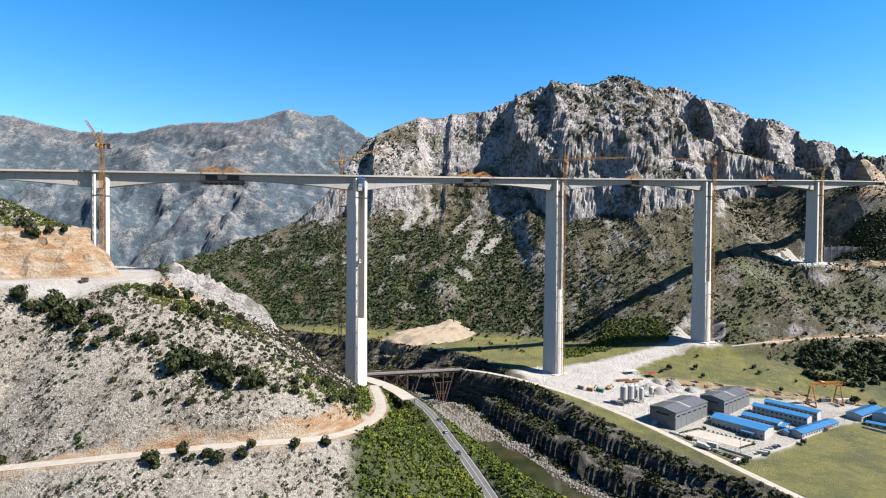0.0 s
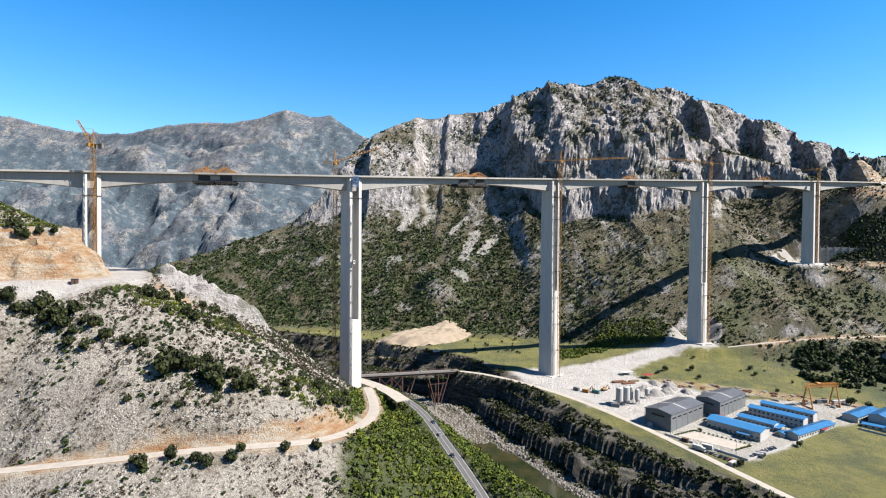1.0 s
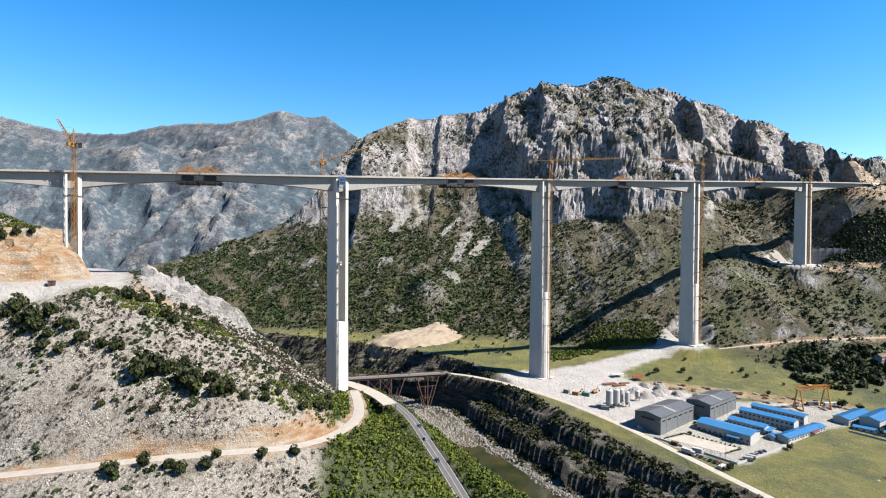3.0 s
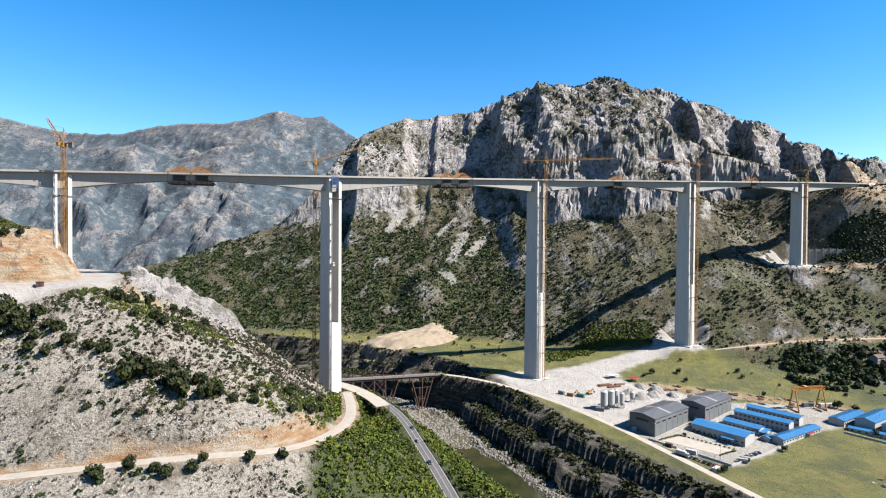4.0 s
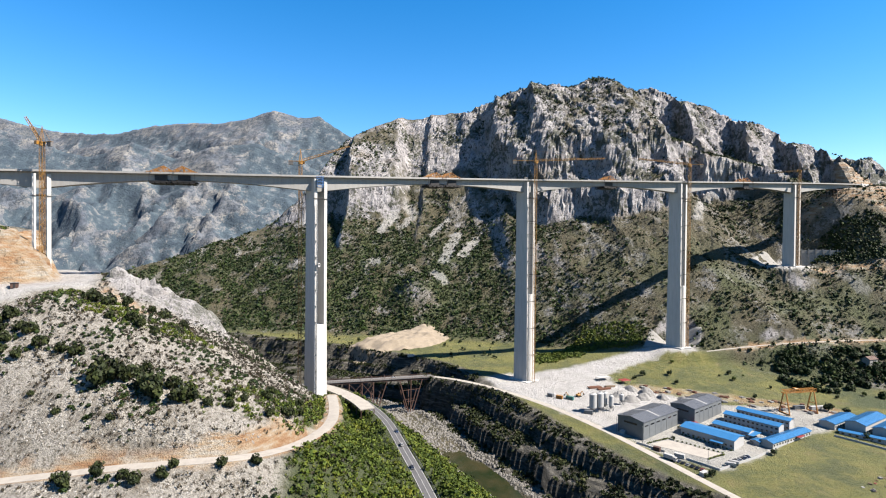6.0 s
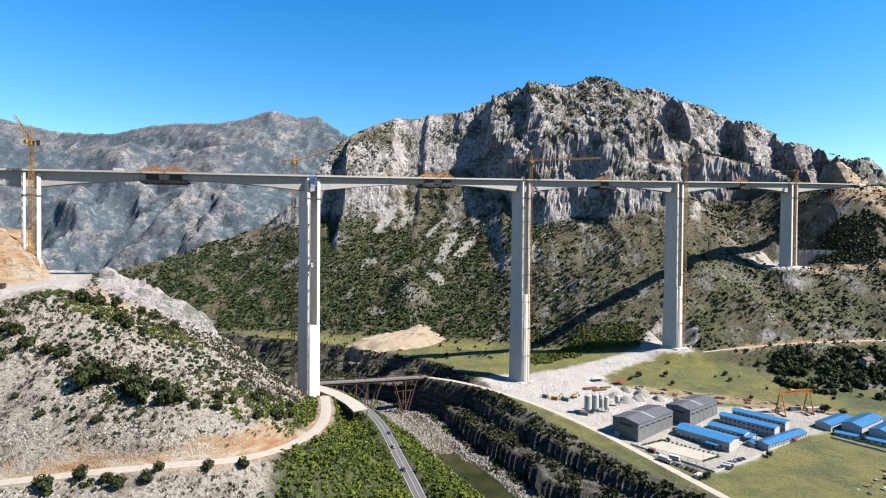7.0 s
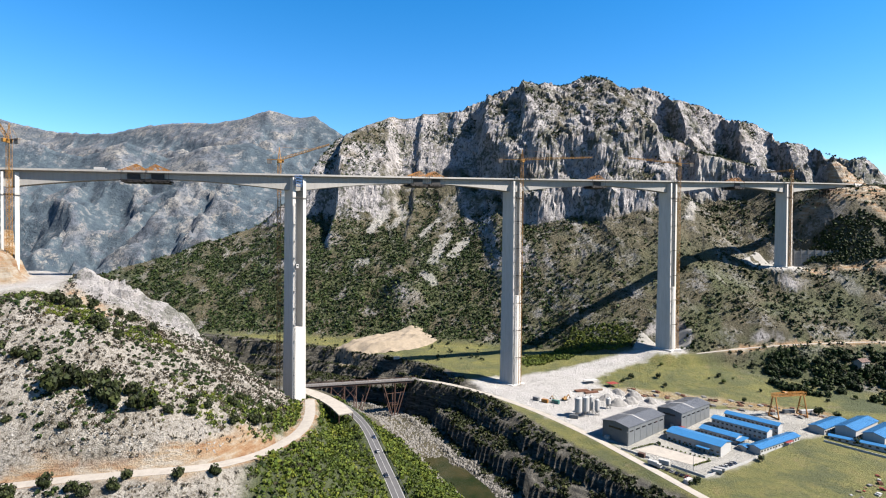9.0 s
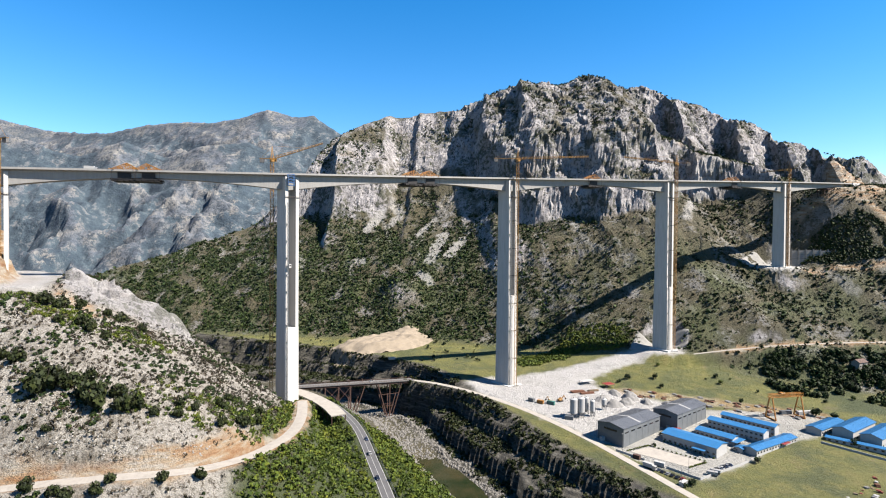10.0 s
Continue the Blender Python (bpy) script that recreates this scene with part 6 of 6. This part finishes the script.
def car_model(k):
    v = thing("car", 0, 0, -300, label=f"{WORDS[k]} passenger car parked on the site" if k != 2 else "silver passenger car parked on the site", category="car")
    bm = bmesh.new()
    prism(bm, [(-2.1, 0.3), (2.1, 0.3), (2.15, 0.62), (1.95, 0.82), (0.95, 0.92), (-1.75, 0.95), (-2.15, 0.85)], 1.75)
    part("body", bm, PAINTS[k], v)
    bm = bmesh.new()
    prism(bm, [(0.95, 0.92), (0.35, 1.42), (-1.2, 1.45), (-1.8, 0.95)], 1.5)
    part("windows", bm, GLASS, v)
    bm = bmesh.new()
    prism(bm, [(0.3, 1.42), (0.2, 1.5), (-1.1, 1.52), (-1.25, 1.45)], 1.45)
    part("roof", bm, PAINTS[k], v)
    for s in (-0.6, 0.6):
        part("headlight", boxes((2.08, 2.17, s - 0.18, s + 0.18, 0.6, 0.74)), WHITE, v)
    wheels(v, (-1.3, 1.3), 1.6, 0.32)
    return v


def truck_model(box_length, h, colour, label, name="truck"):
    v = thing(name, 0, 0, -300, label=label, category=name)
    bm = bmesh.new()
    prism(bm, [(box_length / 2 + 0.2, 0.5), (box_length / 2 + 2.0, 0.5), (box_length / 2 + 2.0, 1.4), (box_length / 2 + 1.7, 2.5), (box_length / 2 + 0.2, 2.6)], 2.3)
    cab = part("cab", bm, PAINTS[0], v)
    part("windscreen", boxes((box_length / 2 + 1.76, box_length / 2 + 2.02, -1.0, 1.0, 1.45, 2.2)), GLASS, cab)
    part("cargo_body", boxes((-box_length / 2, box_length / 2, -1.2, 1.2, 0.9, h), bevel=0.05), colour, v)
    part("chassis", boxes((-box_length / 2, box_length / 2 + 1.8, -0.8, 0.8, 0.5, 0.9)), DARK_STEEL, v)
    wheels(v, (-box_length / 2 + 0.8, box_length / 2 + 1.1), 2.0, 0.48)
    return v


CARS = [car_model(k) for k in range(5)]
VAN = truck_model(3.6, 2.5, PAINTS[0], "white delivery van on the camp road", "van")
LORRY = truck_model(6.0, 3.2, WHITE, "white box lorry on the gravel road", "truck")


def park(model, x, y, turn, z=None, label="", group=""):
    ob = copy_thing(model, pose(x, y, land_at(x, y) + 0.1 if z is None else z, 0, 0, turn))
    return tagged(ob, label, group=group)


for k in range(7):
    park(CARS[(1, 4, 1, 2, 1, 1, 3)[k]], 172.5 + 1.9 * k, 341.5 - 2.15 * k, 40, group="cars parked by the gate")
for k in range(5):
    park(CARS[(2, 0, 1, 2, 4)[k]], 211 + 2.3 * k, 340.6 + 1.2 * k, 118, group="cars parked along the wall")
for k in range(3):
    park(CARS[(0, 2, 1)[k]], 236 + 3.0 * k, 366.5 + 2 * k, 120, group="cars by the office")
park(VAN, 203, 334, -30)
park(VAN, 207.5, 335.5, 150, label="white van parked by the boundary wall")
park(LORRY, 169.5, 341.5, -52)
park(CARS[0], 6.5, 337, 107, 4.0 - 0.35, "white car on the asphalt road")
park(CARS[1], 13.5, 308, -73, 2.4 - 0.35, "dark grey car on the asphalt road")
park(CARS[4], 2.5, 358, -73, 4.3 - 0.3, "dark blue car on the asphalt road")
park(CARS[0], -8, 505.3, 24, 1.1, "white car crossing the old road bridge")
park(LORRY, 5, 575, 20, label="white lorry by the spoil heap")
park(CARS[1], 80, 470, 120, label="dark grey car on the gravel by the pier")
deck_k = min(range(len(DECK)), key=lambda i: abs(DECK[i][0] + 184))
park(LORRY, DECK[deck_k][0], DECK[deck_k][1], 14, DECK[deck_k][2] + 0.05, "white lorry standing on the viaduct deck")
for ob in CARS + [VAN, LORRY]:
    for o in (*ob.children_recursive, ob):
        bpy.data.objects.remove(o)


def excavator(x, y, turn):
    e = thing("excavator", x, y, land_at(x, y), turn, label="yellow tracked excavator on the gravel yard", category="excavator")
    for s in (-1.1, 1.1):
        bm = bmesh.new()
        prism(bm, [(-1.9, 0.0), (1.9, 0.0), (2.2, 0.4), (1.9, 0.85), (-1.9, 0.85), (-2.2, 0.4)], 0.55)
        bmesh.ops.translate(bm, vec=(0, s, 0), verts=bm.verts)
        part("track", bm, RUBBER, e)
    part("house", boxes((-2.2, 1.2, -1.3, 1.3, 1.0, 2.2), bevel=0.15), YELLOW, e)
    cab = part("cab", boxes((0.1, 1.5, 0.2, 1.3, 2.2, 3.1), bevel=0.1), YELLOW, e)
    part("window", boxes((1.4, 1.55, 0.3, 1.2, 2.3, 3.0)), GLASS, cab)
    bm = bmesh.new()
    bar(bm, (1.0, -0.3, 1.8), (3.6, -0.3, 4.4), 0.5)
    part("boom", bm, YELLOW, e)
    bm = bmesh.new()
    bar(bm, (3.5, -0.3, 4.4), (5.4, -0.3, 2.0), 0.38)
    part("arm", bm, YELLOW, e)
    part("bucket", boxes((5.0, 5.9, -0.9, 0.3, 1.0, 2.0), bevel=0.15), DARK_STEEL, e)


excavator(137, 452, 120)
excavator(146, 456, 30)

# ---- road furniture ----
for s in (-2.85, 2.85):
    bm = bmesh.new()
    sweep(bm, [(x, y, z + 0.05) for x, y, z in HIGHWAY], [(s - 0.12, -0.1), (s + 0.12, -0.1), (s + 0.12, 0.022), (s - 0.12, 0.022)])
    tagged(part("road_edge_line", bm, LINE_PAINT), "white painted edge line on the road", "road marking", kind="structure")
bm = bmesh.new()
sweep(bm, [(x, y, z + 0.07) for x, y, z in HIGHWAY], [(-0.1, -0.1), (0.1, -0.1), (0.1, 0.03), (-0.1, 0.03)])
tagged(part("road_centre_line", bm, LINE_PAINT), "white painted centre line on the road", "road marking", kind="structure")
rail = thing("guard_rail", HIGHWAY[20][0], HIGHWAY[20][1], HIGHWAY[20][2], label="galvanised steel guard rail above the river", category="guard rail")
o = Vector(HIGHWAY[20])
bm = bmesh.new()
sweep(bm, [Vector(q) - o for q in HIGHWAY[14:50]], [(4.15, 0.45), (4.25, 0.45), (4.25, 0.78), (4.15, 0.78)])
part("rail_beam", bm, GREY_CLAD, rail)
for k in range(14, 50):
    a, b = Vector(HIGHWAY[k]), Vector(HIGHWAY[k + 1])
    d = (b - a).normalized()
    p = a - o + Vector((-d.y, d.x, 0)) * 4.32
    part("post", boxes((p.x - 0.06, p.x + 0.06, p.y - 0.06, p.y + 0.06, p.z - 0.8, p.z + 0.78)), GREY_CLAD, rail)


def light_mast(x, y, h):
    m = thing("light_mast", x, y, land_at(x, y), label="slim grey light mast on the site", category="light mast", group="light masts")
    bm = bmesh.new()
    tube(bm, (0, 0, -0.5), (0, 0, h), 0.14, 8, 0.07)
    part("pole", bm, GREY_CLAD, m)
    part("lamp_head", boxes((-0.5, 0.5, -0.12, 0.12, h - 0.1, h + 0.12)), WHITE, m)


for x, y in ((163, 366), (190, 334), (145, 420), (152, 384), (133, 440), (178, 318)):
    light_mast(x, y, 11)

hut = thing("site_hut", -203, 317, land_at(-203, 317), 30, label="small rust-brown hut below the orange cut", category="hut")
part("wall", boxes((-1.8, 1.8, -1.3, 1.3, -0.5, 2.3)), RUST, hut)
part("roof", boxes((-2.1, 2.1, -1.6, 1.6, 2.3, 2.5), bevel=0.04), GREY_ROOF, hut)
part("door", boxes((-0.5, 0.5, -1.36, -1.3, -0.2, 1.9)), DARK_STEEL, hut)

# ---- the viaduct's far end ----
ab = thing("abutment", 535, 659, 186, 20, label="pale concrete abutment at the viaduct's end", category="abutment")
part("wing_wall", boxes((0, 14, -8.5, -7.3, -6, 11.5), bevel=0.1), CONCRETE, ab)
part("wing_wall", boxes((0, 14, 7.3, 8.5, -6, 11.5), bevel=0.1), CONCRETE, ab)
part("breast_wall", boxes((3.2, 5.5, -7.3, 7.3, -6, 9.8), bevel=0.1), CONCRETE, ab)
fw = thing("falsework", 512, 650, 187, 20, label="brown steel falsework under the unfinished deck end", category="falsework")
for i in range(6):
    for j in range(4):
        x, y = -16 + i * 6.4, -6 + j * 4
        w = pose(512, 650, 187, 0, 0, 20) @ Vector((x, y, 0))
        part("prop", boxes((x - 0.25, x + 0.25, y - 0.25, y + 0.25, land_at(w.x, w.y) - 188, 2.6 + 0.036 * x)), RUST, fw)
for j in range(4):
    part("beam", boxes((-18, 18, -6.3 + j * 4, -5.7 + j * 4, 1.6, 2.4)), RUST, fw)

# ---- fittings on the piers ----
for px, py, top, base, turn in PIERS:
    f = thing("pier_platform", px, py, top - 16.5, turn, label="dark steel work platform between the pier blades", category="work platform", group="pier platforms")
    part("deck_plate", boxes((-6.0, 6.0, -6.9, -6.45, 0, 0.3)), DARK_STEEL, f)
    part("deck_plate", boxes((-2.85, 2.85, -6.4, -4.8, 0, 1.1)), DARK_STEEL, f)
    part("handrail", boxes((-6.0, 6.0, -6.95, -6.88, 1.1, 1.2)), DARK_STEEL, f)
    if px < 0:
        continue
    h = top - 24 - max(base, top - 100)
    ties = thing("blade_ties", px, py, top - 24 - h, turn, label="thin dark steel ties between the pier blades", category="tie", group="pier ties")
    k = 4.0
    while k < h:
        part("tie", boxes((-2.85, 2.85, -6.1, -5.8, k, k + 0.3)), DARK_STEEL, ties)
        k += 9.5


# ---- sprayed-concrete slopes behind the far piers ----
SPRAYED = plain_mat("sprayed_concrete", (0.46, 0.45, 0.42), 0.9, 0.0, 0.2, 0.3)


def sprayed_slope(x, y, turn, length, width, label):
    """A crisp-edged skin of sprayed concrete on the cut ground."""
    n = 12
    u, v = np.meshgrid(np.linspace(-0.5, 0.5, n) * length, np.linspace(-0.5, 0.5, n) * width)
    c, s_ = math.cos(radians(turn)), math.sin(radians(turn))
    wx, wy = x + u * c - v * s_, y + u * s_ + v * c
    z0 = land_at(x, y)
    top = land(wx, wy) - z0 + 1.1
    top[0], top[-1], top[:, 0], top[:, -1] = top[0] - 1.8, top[-1] - 1.8, top[:, 0] - 1.8, top[:, -1] - 1.8
    ob = new("sprayed_slope", grid_mesh("sprayed_slope", u, v, top, SPRAYED))
    ob.matrix_world = pose(x, y, z0, 0, 0, turn)
    return tagged(ob, label, "retaining slope")


sprayed_slope(256, 566, 50, 26, 20, "pale sprayed-concrete slope behind the pier")
sprayed_slope(291, 562, -30, 20, 14, "grey sprayed-concrete slope beside the pier")
sprayed_slope(416, 640, 30, 34, 24, "pale sprayed-concrete slope behind the end pier")


def retaining_wall(ax, ay, bx, by, base, height, columns, rows, label):
    """A leaning wall of cast panels between concrete ribs."""
    run = Vector((bx - ax, by - ay, 0))
    length = run.length
    w = thing("retaining_wall", ax, ay, base, math.degrees(math.atan2(run.y, run.x)), label=label, category="wall")
    lean = 0.25
    for c in range(columns + 1):
        q = length * c / columns
        bm = bmesh.new()
        bar(bm, (q, -0.3, -2), (q, -0.3 + lean * height, height + 0.6), 0.9)
        part("rib", bm, SPRAYED, w)
    for c in range(columns):
        for r in range(rows):
            z0, z1 = height * r / rows + 0.1, height * (r + 1) / rows - 0.1
            if r == rows - 1:
                z1 -= 0.12 * height * abs(c - columns * 0.4) / columns
            bm = bmesh.new()
            q0, q1 = length * c / columns + 0.45, length * (c + 1) / columns - 0.45
            v = [bm.verts.new((q, lean * z + dy, z)) for z in (z0, z1) for q, dy in ((q0, 0), (q1, 0), (q1, 1.2), (q0, 1.2))]
            for f in ((0, 1, 5, 4), (1, 2, 6, 5), (2, 3, 7, 6), (3, 0, 4, 7), (4, 5, 6, 7), (3, 2, 1, 0)):
                bm.faces.new([v[k] for k in f])
            part("panel", bm, SPRAYED, w)
    return w


retaining_wall(449, 625, 485, 606, 99, 20, 6, 4, "grey panelled concrete retaining wall behind the end pier")

shed("farmhouse", 424, 497, 20, 11, 7, 5.0, 2.2, SPRAYED, RUST, "old pale stone farmhouse among the trees", "house", "", panes=3, doors=1)
